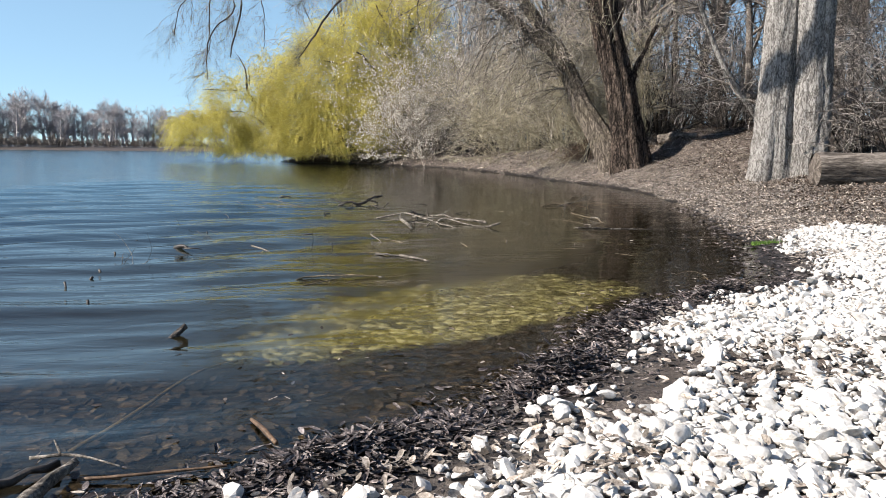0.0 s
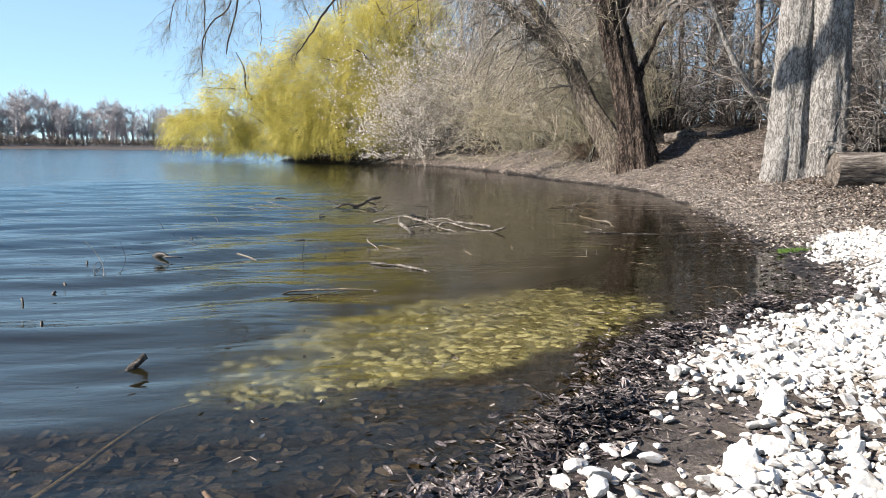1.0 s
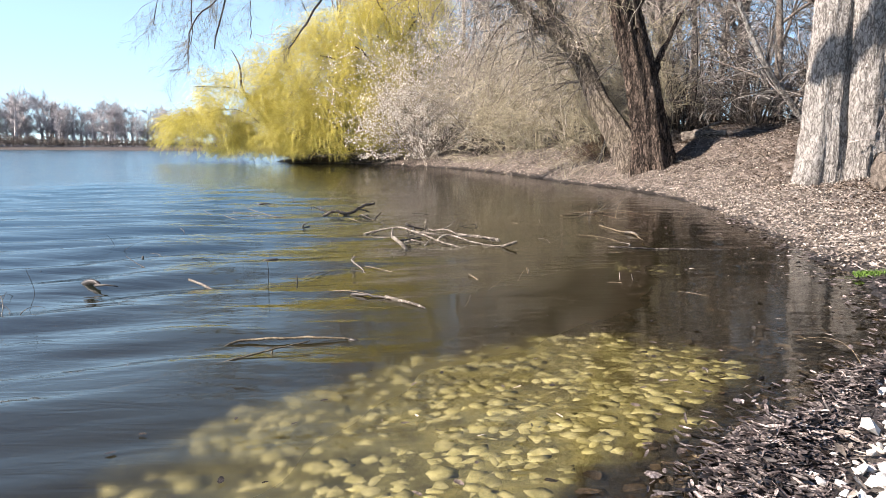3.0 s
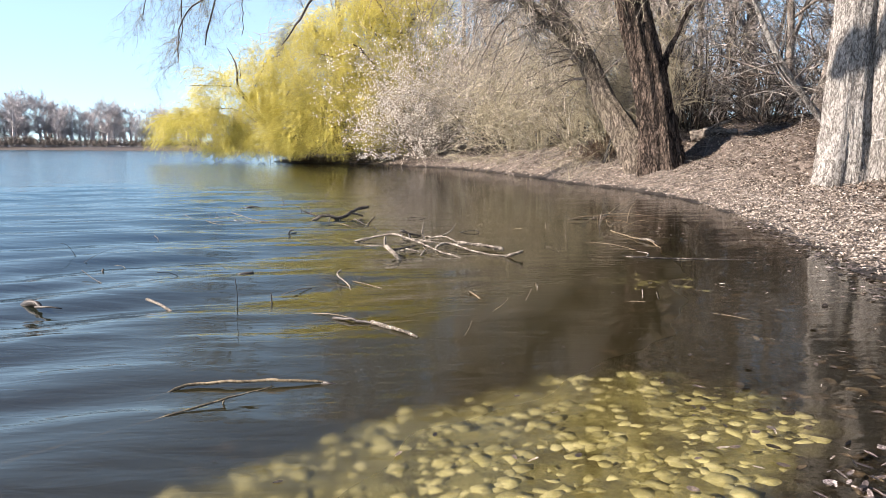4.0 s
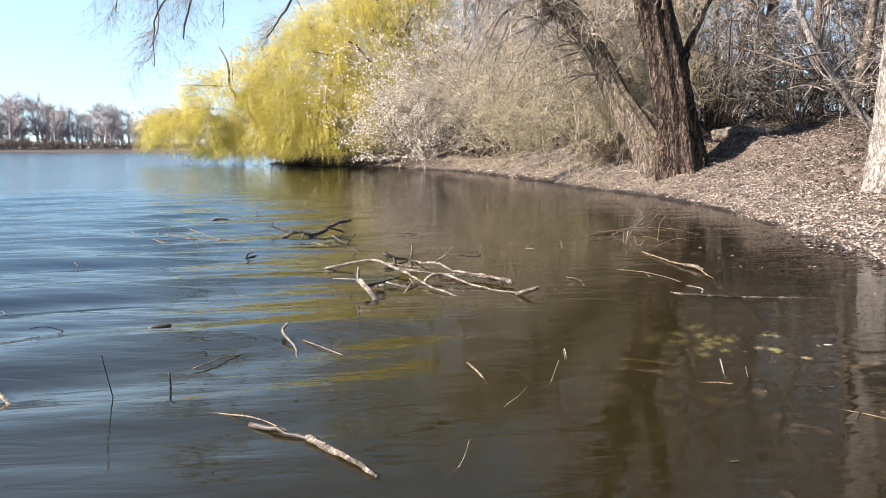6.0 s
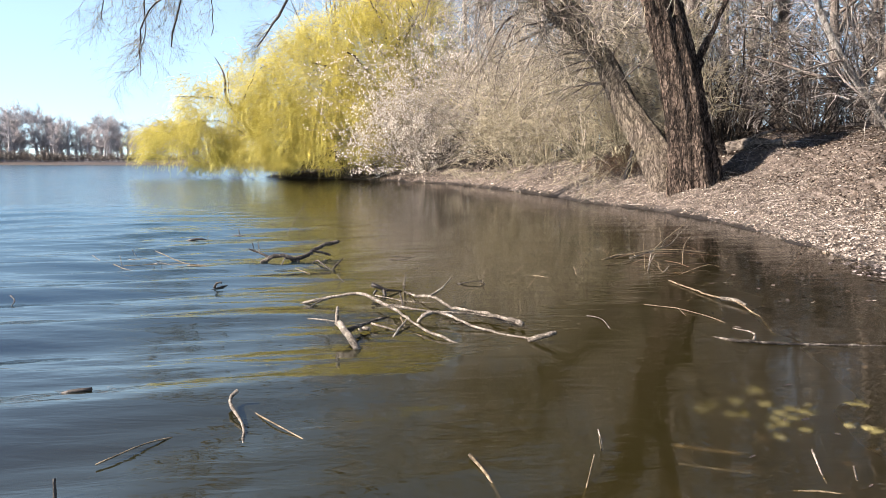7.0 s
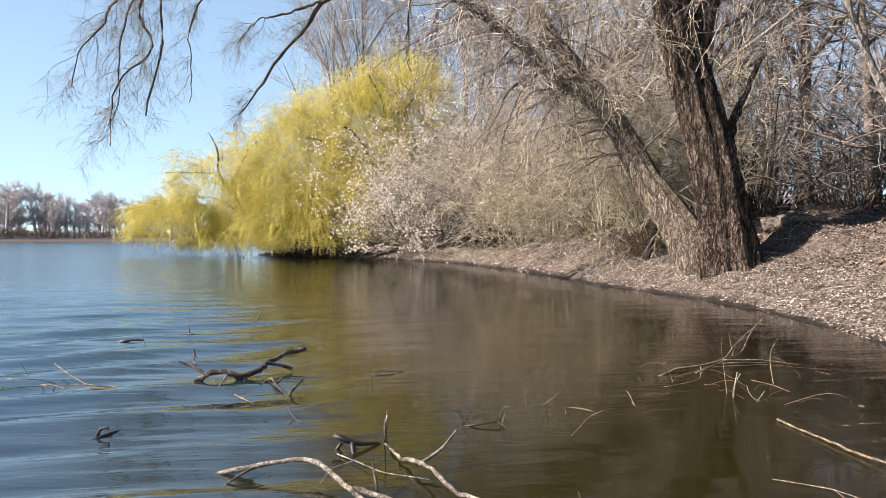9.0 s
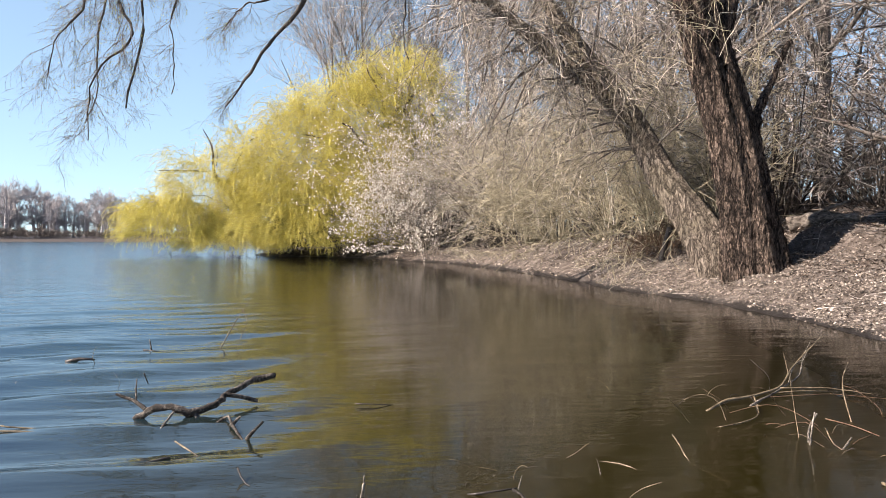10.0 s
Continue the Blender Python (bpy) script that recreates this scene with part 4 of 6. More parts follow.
# Woods behind: a few kinds of bare tree, set out many times
kinds = [bare_tree((14, 30, 2.0), 11, 0.22, (M_LIMB, M_TWIG_W), "slender bare tree with grey bark in the wood", (0.6, 0.3), (12, 8, 6), 0.8, 0.05, "wood trees"),
         bare_tree((10.5, 27, 1.7), 9, 0.16, (M_LIMB, M_TWIG_W), "slender bare tree with dark bark in the wood", (-0.8, 0), (12, 8, 6), 0.9, 0.09, "wood trees", 0.0),
         bare_tree((7.8, 31, 1.6), 12.5, 0.26, (M_LIMB, M_TWIG), "tall bare tree with brown bark in the wood", (-1.2, 0.5), (12, 8, 6), 0.75, 0.06, "wood trees", 0.02),
         bare_tree((17, 24, 2.2), 8, 0.14, (M_LIMB, M_TWIG_D), "small bare tree with many crooked stems in the wood", (1.0, -0.4), (12, 8, 6), 1.0, 0.1, "wood trees", 0.0, 0.1)]
spots = [(7.0, 28.5, 1), (9.0, 30, 3), (11, 32, 2), (6.4, 33, 1), (8.6, 36, 2), (14.5, 29, 2), (17, 32.5, 2), (12, 25, 2), (10, 24, 3), (15.5, 23, 2), (4.6, 39, 2), (5.0, 43, 1), (7.4, 45, 2), (13, 38, 1), (19, 39, 1), (18.5, 18.5, 1), (9.2, 38, 0), (13, 41, 2), (6.2, 39, 2), (18, 36, 0), (16, 47, 0), (10, 48, 2), (5.5, 47, 0), (21, 44, 2), (12.5, 34, 3), 
         (11.5, 22.5, 3), (13.6, 25.8, 1), (15, 20.5, 3), (19, 21, 2), (9.6, 33.5, 1), (3, 52, 0), (8, 55, 2), (15, 56, 0), (24, 52, 2), (12.2, 19.0, 1), (17, 16.5, 0)]
for i, (x, y, k) in enumerate(spots):
    if x > 8.5 and y > 22 and i % 6 == 1:
        continue
    src = kinds[k]
    s = rng.uniform(0.85, 1.2)
    m = Matrix.Translation((x, y, float(ground_height(x, y)))) @ Matrix.Rotation(rng.uniform(0, 6.28), 4, "Z") @ Matrix.Scale(s, 4)
    copy_thing(src, m)

under = [shrub((9.0, 25.0, float(ground_height(9, 25))), 1.6, 2.8, 34, (M_TWIG_D, M_TWIG_W), "low bramble and brush under the trees", (4, 4), 0.3, 1.1, 0.006, 0, "undergrowth"),
         shrub((11.5, 18.4, float(ground_height(11.5, 18.4))), 1.6, 3.4, 34, (M_TWIG_D, M_TWIG), "dry brush with arching stems under the trees", (4, 4), 0.25, 1.1, 0.006, 0, "undergrowth")]
for i, (x, y) in enumerate([(7.2, 26.5), (8.3, 28), (10.5, 29.5), (12, 27), (11.0, 24), (13, 22), (14.5, 24.5), (10.8, 20.6), (9.8, 17.9), (12.5, 16.4), (15.5, 18.5), (16, 27), (17.5, 30), (14, 33), (8.5, 34), (6.5, 35),
                            (11, 37), (16, 39), (7, 43), (12, 45), (22, 37), (14, 14.5), (9.7, 16.3), (10.2, 15.8), (-12, 57), (-9, 58), (-6, 56), (-3, 57), (0, 56), (3, 55), (6, 52), (-5, 52), (9, 40), (4.5, 46)]):
    m = Matrix.Translation((x, y, float(ground_height(x, y)) - 0.05)) @ Matrix.Rotation(rng.uniform(0, 6.28), 4, "Z") @ Matrix.Scale(rng.uniform(0.85, 1.2) * (2.2 if y > 51 else 1.2 if y > 22 else 0.95), 4)
    copy_thing(under[i % 2], m)

# Dark brush, added as shade too, closes the point behind and under the weeping willows
dark = shrub((-8.5, 50.0, float(ground_height(-8.5, 50))), 1.8, 2.6, 44, (M_TWIG_D, M_TWIG_D), "dark tangled brush filling the shade under the weeping willow", (6, 5), 0.3, 1.2, 0.014, 0, "point brush")
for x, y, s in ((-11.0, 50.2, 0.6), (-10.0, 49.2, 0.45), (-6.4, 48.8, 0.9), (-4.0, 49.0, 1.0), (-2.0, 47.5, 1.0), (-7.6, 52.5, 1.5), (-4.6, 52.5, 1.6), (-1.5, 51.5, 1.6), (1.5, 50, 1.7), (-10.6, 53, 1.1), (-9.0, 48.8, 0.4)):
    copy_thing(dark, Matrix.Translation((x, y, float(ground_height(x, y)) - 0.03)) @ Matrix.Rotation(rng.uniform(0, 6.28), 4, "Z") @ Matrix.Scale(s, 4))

# Leaning pale tree by the double poplar
lt = thing("leaning_tree", (9.6, 20.6, float(ground_height(9.6, 20.6))), "pale bare tree leaning towards the water", "tree")
lt_pts = [(9.7, 20.6, 0.6), (8.9, 20.3, 1.2), (8.2, 20.5, 2.05), (7.3, 20.3, 3.1), (6.8, 20.4, 4.2), (6.3, 20.2, 5.3), (5.5, 20.5, 6.4), (5.2, 20.6, 8.5)]
part("trunk", trunk_mesh("trunk", lt_pts, [0.10, 0.075, 0.06, 0.045, 0.02], M_BARK_P, 12, 24, 0.4, 0.03, 2.0), lt)
l1, k1 = sprout(smooth_line(lt_pts, 16)[None], np.linspace(0.06, 0.03, 16)[None], 26, (0.8, 2.4), 0.9, 7, 0.08, 0.14, 0.5, 0.2, 1.0)
l2, k2 = sprout(l1, k1, 6, (0.3, 1.0), 0.8, 5, 0.12, 0.16, 0.5, 0.15, 1.0)
part("twigs", mesh_np("twigs", *join([tubes(l1, np.maximum(k1, 0.009), 4), tubes(l2, np.maximum(k2, 0.006), 3)]), M_TWIG_W), lt, "pale crooked twigs", "stuff")

shrub((4.75, 27.0, float(ground_height(4.75, 27.0))), 0.9, 1.0, 36, (M_REDSTICK, M_REDSTICK), "heap of dead reddish twigs beside the leaning willow", (4, 3), 0.5, 1.3, 0.007, 0, "dead brush", stem_r=0.012)
dl = thing("dead_log", (6.9, 23.6, float(ground_height(6.9, 23.6))), "short pale broken log lying behind the willow", "log")
gz = [float(ground_height(x, y)) for x, y in ((6.5, 23.9), (7.0, 23.6), (7.5, 23.2))]
part("trunk", limb_mesh("trunk", [(6.5, 23.9, gz[0] + 0.16), (7.0, 23.6, gz[1] + 0.15), (7.5, 23.2, gz[2] + 0.12)], 0.17, 0.11, M_LOG, 14, 12, 0.01), dl)
part("broken_branch", limb_mesh("broken_branch", [(6.9, 23.65, gz[1] + 0.2), (7.1, 23.4, gz[1] + 0.36), (7.35, 23.2, gz[1] + 0.45)], 0.05, 0.03, M_LOG, 8, 7), dl)

# Tall pale trees behind the yellow willow
for x, y, h, lean in ((-10.0, 63, 17, -0.8), (-7.6, 62, 19, -0.8), (-5.4, 64, 20, 0.4), (-3.0, 63, 20, 0.5), (-0.6, 62, 19, -0.3), (1.6, 64, 19, -0.8)):
    bare_tree((x, y, float(ground_height(x, y))), h, 0.22, (M_LIMB, M_TWIG), "tall bare poplar with fine upright branches", (lean, 0), (16, 10, 9), 0.5, 0.0, "tall poplars", 0.08, 0.3, 0.009)

# Far shore, with the trees' distance haze painted into the twig colour
fk = [bare_tree((-92, 146, 0.5), 7.5, 0.3, (M_TWIG_HAZE, M_TWIG_HAZE), "distant bare tree on the far shore", (0.5, 0), (15, 7, 5), 0.75, 0.0, "far shore trees", 0.06, 0.08, 0.026, ends=2),
      bare_tree((-70, 147, 0.5), 7, 0.32, (M_TWIG_HAZE, M_TWIG_HAZE), "distant bare tree on the far shore", (-1, 0), (15, 7, 5), 0.65, 0.0, "far shore trees", 0.07, 0.08, 0.026, ends=2),
      shrub((-80, 137, 0.3), 2.5, 2.6, 10, (M_TWIG_HAZE, M_LIMB), "distant brown brush on the far shore", (4, 3), 0.2, 1.2, 0.05, 0, "far shore brush", stem_r=0.04)]
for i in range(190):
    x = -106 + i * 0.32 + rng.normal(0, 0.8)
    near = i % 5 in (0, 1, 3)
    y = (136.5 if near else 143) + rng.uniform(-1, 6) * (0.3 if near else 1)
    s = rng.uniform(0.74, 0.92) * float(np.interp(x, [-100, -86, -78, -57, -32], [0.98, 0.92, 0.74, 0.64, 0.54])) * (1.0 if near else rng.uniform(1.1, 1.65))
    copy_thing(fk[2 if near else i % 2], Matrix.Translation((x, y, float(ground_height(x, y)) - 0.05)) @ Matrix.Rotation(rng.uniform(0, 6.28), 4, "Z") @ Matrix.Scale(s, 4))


# ---- dead wood in the water ----
def dead_branch(name, at, limbs, label, group="", thick=0.62):
    """A dead branch from a list of (part name, course, thick end, thin end, material)."""
    t = thing(name, at, label, "dead branch", group)
    for nm, p, a, b, mt in limbs:
        p = [(x, y, z * 0.85 - 0.007) for x, y, z in p]
        run = sum(math.dist(u, w) for u, w in zip(p, p[1:]))
        k = int(np.clip(run / 0.045, 5, 30))
        part(nm, limb_mesh(nm, p, a * thick * 1.08, b * thick * 0.72, mt, k, 9, 0.14 * b if run > 0.3 else 0.0, 0.12 if run > 0.5 else 0.04, 0.0, 0.10, True), t)
    return t


dead_branch("dead_branch", (-0.1, 10.9, 0), [
    ("limb", [(-1.2, 11.51, -0.03), (-1.03, 11.44, 0.02), (-0.92, 11.45, 0.05), (-0.79, 11.44, 0.08), (-0.66, 11.42, 0.12), (-0.58, 11.38, 0.11), (-0.49, 11.28, 0.09), (-0.41, 11.14, 0.08), (-0.32, 11.05, 0.07), (-0.21, 10.79, 0.06), (-0.12, 10.6, 0.05), (-0.01, 10.43, 0.03), (0.11, 10.29, 0.02), (0.24, 10.18, -0.01)], 0.020, 0.018, M_DRIFT),
    ("fork", [(-0.91, 11.45, 0.05), (-0.97, 11.36, 0.03), (-1.04, 11.27, -0.02)], 0.013, 0.006, M_DRIFT),
    ("limb", [(-0.36, 11.11, 0.07), (-0.2, 10.99, 0.08), (-0.03, 10.91, 0.07), (0.11, 10.93, 0.06), (0.3, 10.92, 0.05), (0.42, 10.86, 0.04), (0.51, 10.76, 0.03), (0.59, 10.69, 0.0)], 0.019, 0.009, M_DRIFT),
    ("limb", [(-0.34, 12.04, -0.01), (-0.21, 11.68, 0.04), (-0.1, 11.51, 0.07), (-0.02, 11.34, 0.10), (0.06, 11.16, 0.07), (0.17, 11.04, 0.06), (0.27, 10.96, 0.06), (0.33, 10.96, 0.06), (0.41, 10.84, 0.06), (0.5, 10.74, 0.06), (0.56, 10.67, 0.06)], 0.015, 0.030, M_DRIFT),
    ("knot", [(0.53, 10.73, 0.05), (0.57, 10.68, 0.06), (0.62, 10.64, 0.04)], 0.038, 0.042, M_DRIFT),
    ("twig", [(0.58, 10.7, 0.06), (0.62, 10.75, 0.14), (0.60, 10.78, 0.21)], 0.004, 0.003, M_STICK),
    ("fork", [(-0.09, 11.47, 0.07), (0.0, 11.55, 0.11), (0.04, 11.58, 0.15), (0.09, 11.63, 0.22)], 0.017, 0.014, M_DRIFT),
    ("twig", [(-0.56, 11.78, 0.01), (-0.25, 11.4, 0.04), (-0.03, 11.28, 0.06)], 0.006, 0.007, M_DRIFT),
    ("twig", [(-0.33, 12.01, 0.0), (-0.32, 11.95, 0.12), (-0.31, 11.85, 0.23)], 0.009, 0.006, M_DRIFT),
    ("side_branch", [(-0.25, 11.12, 0.03), (-0.26, 11.15, 0.09), (-0.29, 11.24, 0.16)], 0.014, 0.011, M_GREYWOOD),
    ("limb", [(-0.12, 10.83, -0.02), (-0.1, 10.8, 0.06), (-0.01, 10.87, 0.08), (0.09, 10.81, 0.08), (0.18, 10.69, 0.06), (0.26, 10.61, 0.04), (0.37, 10.55, 0.02), (0.5, 10.45, 0.01), (0.65, 10.3, 0.02)], 0.020, 0.014, M_DRIFT),
    ("stub", [(0.63, 10.29, 0.02), (0.72, 10.26, 0.06), (0.8, 10.26, 0.09)], 0.026, 0.032, M_DRIFT),
    ("side_branch", [(0.54, 10.68, 0.0), (0.48, 10.65, -0.08), (0.42, 10.58, -0.16)], 0.018, 0.012, M_STICK),
    ("side_branch", [(-0.18, 10.83, 0.05), (-0.2, 10.68, 0.04), (-0.23, 10.49, 0.02), (-0.25, 10.34, -0.01)], 0.011, 0.018, M_DRIFT),
    ("side_branch", [(-0.25, 10.91, 0.02), (-0.2, 10.69, 0.0), (-0.11, 10.48, -0.01), (-0.06, 10.41, 0.01)], 0.010, 0.012, M_STICK),
], "bleached dead branch lying half sunk in the water", "dead branches", 0.6)
dead_branch("dead_branch", (-0.55, 10.3, 0), [
    ("limb", [(-0.61, 10.38, 0.11), (-0.55, 10.26, 0.09), (-0.48, 10.13, 0.06), (-0.44, 10.05, 0.01)], 0.024, 0.040, M_DRIFT),
    ("fork", [(-0.61, 10.38, 0.11), (-0.62, 10.4, 0.16), (-0.62, 10.45, 0.22)], 0.017, 0.013, M_DRIFT),
    ("twig", [(-0.87, 10.65, 0.07), (-0.77, 10.59, 0.08), (-0.64, 10.43, 0.11)], 0.006, 0.009, M_DRIFT),
    ("side_branch", [(-0.53, 10.31, 0.07), (-0.48, 10.5, 0.06), (-0.42, 10.61, 0.06), (-0.35, 10.74, 0.06), (-0.32, 10.77, 0.06)], 0.020, 0.009, M_GREYWOOD),
    ("side_branch", [(-0.42, 10.59, 0.05), (-0.32, 10.53, 0.04), (-0.24, 10.5, 0.02)], 0.010, 0.008, M_DRIFT),
    ("stub", [(-0.48, 10.48, 0.03), (-0.44, 10.45, 0.05), (-0.41, 10.43, 0.05)], 0.018, 0.022, M_DRIFT),
], "bleached forked stump of a branch in the water", "dead branches", 0.8)
dead_branch("dead_branch", (-0.5, 11.9, 0), [
    ("limb", [(-0.6, 11.87, 0.10), (-0.53, 11.88, 0.07), (-0.47, 11.87, 0.04), (-0.36, 12.0, 0.01)], 0.034, 0.012, M_DARKWOOD),
    ("stub", [(-0.5, 11.88, 0.05), (-0.47, 11.8, -0.02)], 0.03, 0.026, M_DARKWOOD), ("stub", [(-0.56, 11.9, 0.04), (-0.6, 11.88, -0.02)], 0.02, 0.016, M_DARKWOOD)], "short dark rotten branch above the water", "dead branches", 0.55)
dead_branch("dead_branch", (0.25, 12.4, 0), [
    ("limb", [(0.12, 12.4, 0.0), (0.21, 12.37, 0.03), (0.35, 12.41, 0.04)], 0.010, 0.008, M_DARKWOOD),
    ("fork", [(0.33, 12.39, 0.04), (0.39, 12.4, 0.01), (0.39, 12.12, -0.02)], 0.010, 0.012, M_GREYWOOD),
    ("fork", [(0.36, 12.42, 0.03), (0.38, 12.46, 0.09)], 0.007, 0.004, M_DRIFT)], "small dark forked twig in the water", "dead branches")
dead_branch("dead_branch", (-1.8, 13.8, 0), [
    ("limb", [(-2.15, 13.73, -0.04), (-2.05, 13.68, 0.05), (-1.95, 13.67, 0.10), (-1.84, 13.71, 0.10), (-1.8, 13.69, 0.055), (-1.7, 13.75, 0.05), (-1.6, 13.8, 0.08), (-1.6, 13.97, 0.12), (-1.54, 14.14, 0.15), (-1.48, 14.37, 0.18), (-1.36, 14.39, 0.19)], 0.030, 0.034, M_GREYWOOD),
    ("fork", [(-2.03, 13.69, 0.08), (-2.16, 13.8, 0.12), (-2.28, 13.78, 0.17)], 0.018, 0.014, M_GREYWOOD),
    ("twig", [(-2.15, 13.8, 0.12), (-2.2, 13.9, 0.17), (-2.24, 14.0, 0.24)], 0.008, 0.005, M_GREYWOOD),
    ("fork", [(-1.6, 13.97, 0.13), (-1.51, 14.03, 0.10), (-1.41, 14.1, 0.04)], 0.017, 0.022, M_GREYWOOD),
    ("side_branch", [(-1.84, 13.73, 0.08), (-1.82, 13.47, 0.02), (-1.8, 13.3, -0.03)], 0.010, 0.007, M_DRIFT),
    ("stub", [(-1.72, 13.75, 0.05), (-1.68, 13.7, -0.02)], 0.028, 0.022, M_DARKWOOD),
], "dark crooked dead branch standing out of the water", "dead branches", 0.85)
dead_branch("dead_branch", (-1.3, 13.4, 0), [
    ("limb", [(-1.23, 13.3, -0.02), (-1.17, 13.22, 0.06), (-1.1, 13.22, 0.14)], 0.014, 0.012, M_GREYWOOD),
    ("limb", [(-1.52, 13.59, 0.0), (-1.47, 13.68, 0.05), (-1.38, 13.49, 0.03), (-1.23, 13.25, -0.01)], 0.012, 0.010, M_GREYWOOD),
    ("stub", [(-1.39, 13.49, 0.02), (-1.35, 13.56, 0.07)], 0.014, 0.010, M_DRIFT)], "snapped stubs of a sunken branch", "dead branches", 0.85)
dead_branch("dead_branch", (-2.4, 16.8, 0), [
    ("limb", [(-2.6, 16.6, -0.03), (-2.52, 16.6, 0.14), (-2.4, 16.6, 0.38), (-2.26, 16.6, 0.62)], 0.012, 0.006, M_STICK),
    ("fork", [(-2.34, 16.6, 0.5), (-2.28, 16.6, 0.35), (-2.42, 16.6, 0.0)], 0.008, 0.005, M_STICK)], "thin pale twigs leaning out of the water", "dead branches")
dead_branch("dead_branch", (-3.25, 16.4, 0), [
    ("limb", [(-3.4, 16.55, -0.01), (-3.22, 16.32, 0.03), (-3.11, 16.39, 0.0)], 0.014, 0.01, M_DARKWOOD),
    ("fork", [(-3.25, 16.4, 0.02), (-3.29, 16.45, 0.14)], 0.016, 0.007, M_DARKWOOD)], "small dark stub above the water", "dead branches")
dead_branch("dead_branch", (-2.0, 12.1, 0), [
    ("limb", [(-2.1, 12.0, -0.02), (-2.03, 12.01, 0.015), (-1.99, 12.15, 0.015), (-1.93, 12.27, 0.0)], 0.014, 0.012, M_DARKWOOD),
    ("stub", [(-2.05, 12.06, 0.01), (-2.03, 12.06, 0.07), (-1.98, 12.06, 0.07)], 0.017, 0.018, M_GREYWOOD)], "dark sunken branch breaking the surface", "dead branches")
dead_branch("dead_branch", (-3.66, 15.78, 0), [
    ("limb", [(-3.79, 15.75, 0.0), (-3.67, 15.78, 0.035), (-3.54, 15.81, 0.02)], 0.03, 0.02, M_DARKWOOD)], "short black log lying low in the water", "dead stubs")
dead_branch("dead_branch", (-3.0, 13.5, 0), [
    ("limb", [(-3.41, 13.89, 0.12), (-3.15, 13.64, 0.08), (-2.86, 13.4, 0.03), (-2.7, 13.43, 0.01), (-2.5, 13.43, -0.01)], 0.006, 0.008, M_STICK),
    ("side_branch", [(-3.46, 13.2, 0.03), (-3.23, 13.35, 0.03), (-2.86, 13.4, 0.03)], 0.005, 0.006, M_STICK),
    ("twig", [(-3.47, 13.35, 0.09), (-3.19, 13.19, 0.13), (-3.14, 13.36, 0.07), (-3.17, 13.52, 0.0)], 0.004, 0.004, M_DRIFT),
    ("twig", [(-4.04, 13.67, 0.09), (-3.86, 13.5, 0.04), (-3.72, 13.3, 0.0)], 0.004, 0.004, M_DRIFT), ("twig", [(-3.6, 13.72, 0.16), (-3.59, 13.78, 0.05), (-3.56, 13.8, -0.02)], 0.004, 0.003, M_DRIFT),
    ("twig", [(-3.56, 13.35, 0.14), (-3.52, 13.31, -0.01)], 0.004, 0.003, M_DRIFT), ("twig", [(-3.54, 13.17, 0.06), (-3.38, 13.07, 0.02), (-3.03, 12.89, 0.0)], 0.005, 0.004, M_STICK),
    ("twig", [(-3.3, 13.5, 0.0), (-3.1, 13.3, 0.06), (-2.8, 13.2, 0.02)], 0.004, 0.003, M_DRIFT)], "thin twiggy branch lying on the water", "dead branches", 0.8)
dead_branch("dead_branch", (2.3, 11.3, 0), [
    ("limb", [(2.13, 12.6, 0.02), (2.2, 12.2, 0.02), (2.28, 11.75, 0.03), (2.38, 11.55, 0.04), (2.4, 11.1, 0.0), (2.28, 10.55, -0.03)], 0.011, 0.013, M_STICK),
    ("knot", [(2.31, 11.68, 0.03), (2.38, 11.56, 0.05), (2.41, 11.42, 0.03)], 0.026, 0.026, M_DRIFT)], "long tan stick with a pale knot lying in the water", "dead branches")
dead_branch("dead_branch", (2.2, 10.3, 0), [
    ("limb", [(1.85, 10.48, 0.0), (1.96, 10.32, 0.02), (2.2, 10.28, 0.02), (2.6, 10.27, 0.01), (3.2, 10.3, 0.0)], 0.014, 0.016, M_GREYWOOD),
    ("fork", [(2.05, 10.32, 0.02), (2.12, 10.45, 0.05), (2.02, 10.6, 0.04)], 0.012, 0.008, M_DRIFT)], "long half-sunk pole with a broken fork", "dead branches")
dead_branch("dead_branch", (1.9, 11.2, 0), [
    ("limb", [(1.63, 11.45, 0.02), (1.85, 11.33, 0.02), (2.0, 11.05, 0.02), (2.12, 10.75, 0.0)], 0.006, 0.005, M_STICK),
    ("fork", [(1.86, 11.32, 0.02), (1.86, 11.05, 0.0)], 0.006, 0.004, M_STICK)], "thin forked twig on the water", "dead branches")
dead_branch("dead_branch", (-0.4, 7.5, 0), [
    ("limb", [(-0.62, 7.62, 0.01), (-0.45, 7.52, 0.03), (-0.3, 7.45, 0.02)], 0.018, 0.022, M_DARKWOOD),
    ("limb", [(-0.34, 7.46, 0.03), (-0.2, 7.33, 0.03), (-0.03, 7.17, 0.02)], 0.022, 0.018, M_DRIFT),
    ("twig", [(-0.85, 7.75, 0.01), (-0.6, 7.66, 0.03), (-0.45, 7.55, 0.02)], 0.007, 0.006, M_STICK)], "short floating branch with one peeled end", "dead branches")
dead_branch("dead_branch", (-0.7, 6.3, 0), [
    ("limb", [(-1.2, 6.15, -0.05), (-1.05, 6.3, 0.01), (-0.73, 6.33, 0.02), (-0.42, 6.36, 0.01)], 0.013, 0.016, M_STICK),
    ("limb", [(-0.43, 6.36, 0.0), (-0.26, 6.35, -0.03)], 0.02, 0.012, M_DARKWOOD)], "thin tan stick floating on the water", "dead branches")
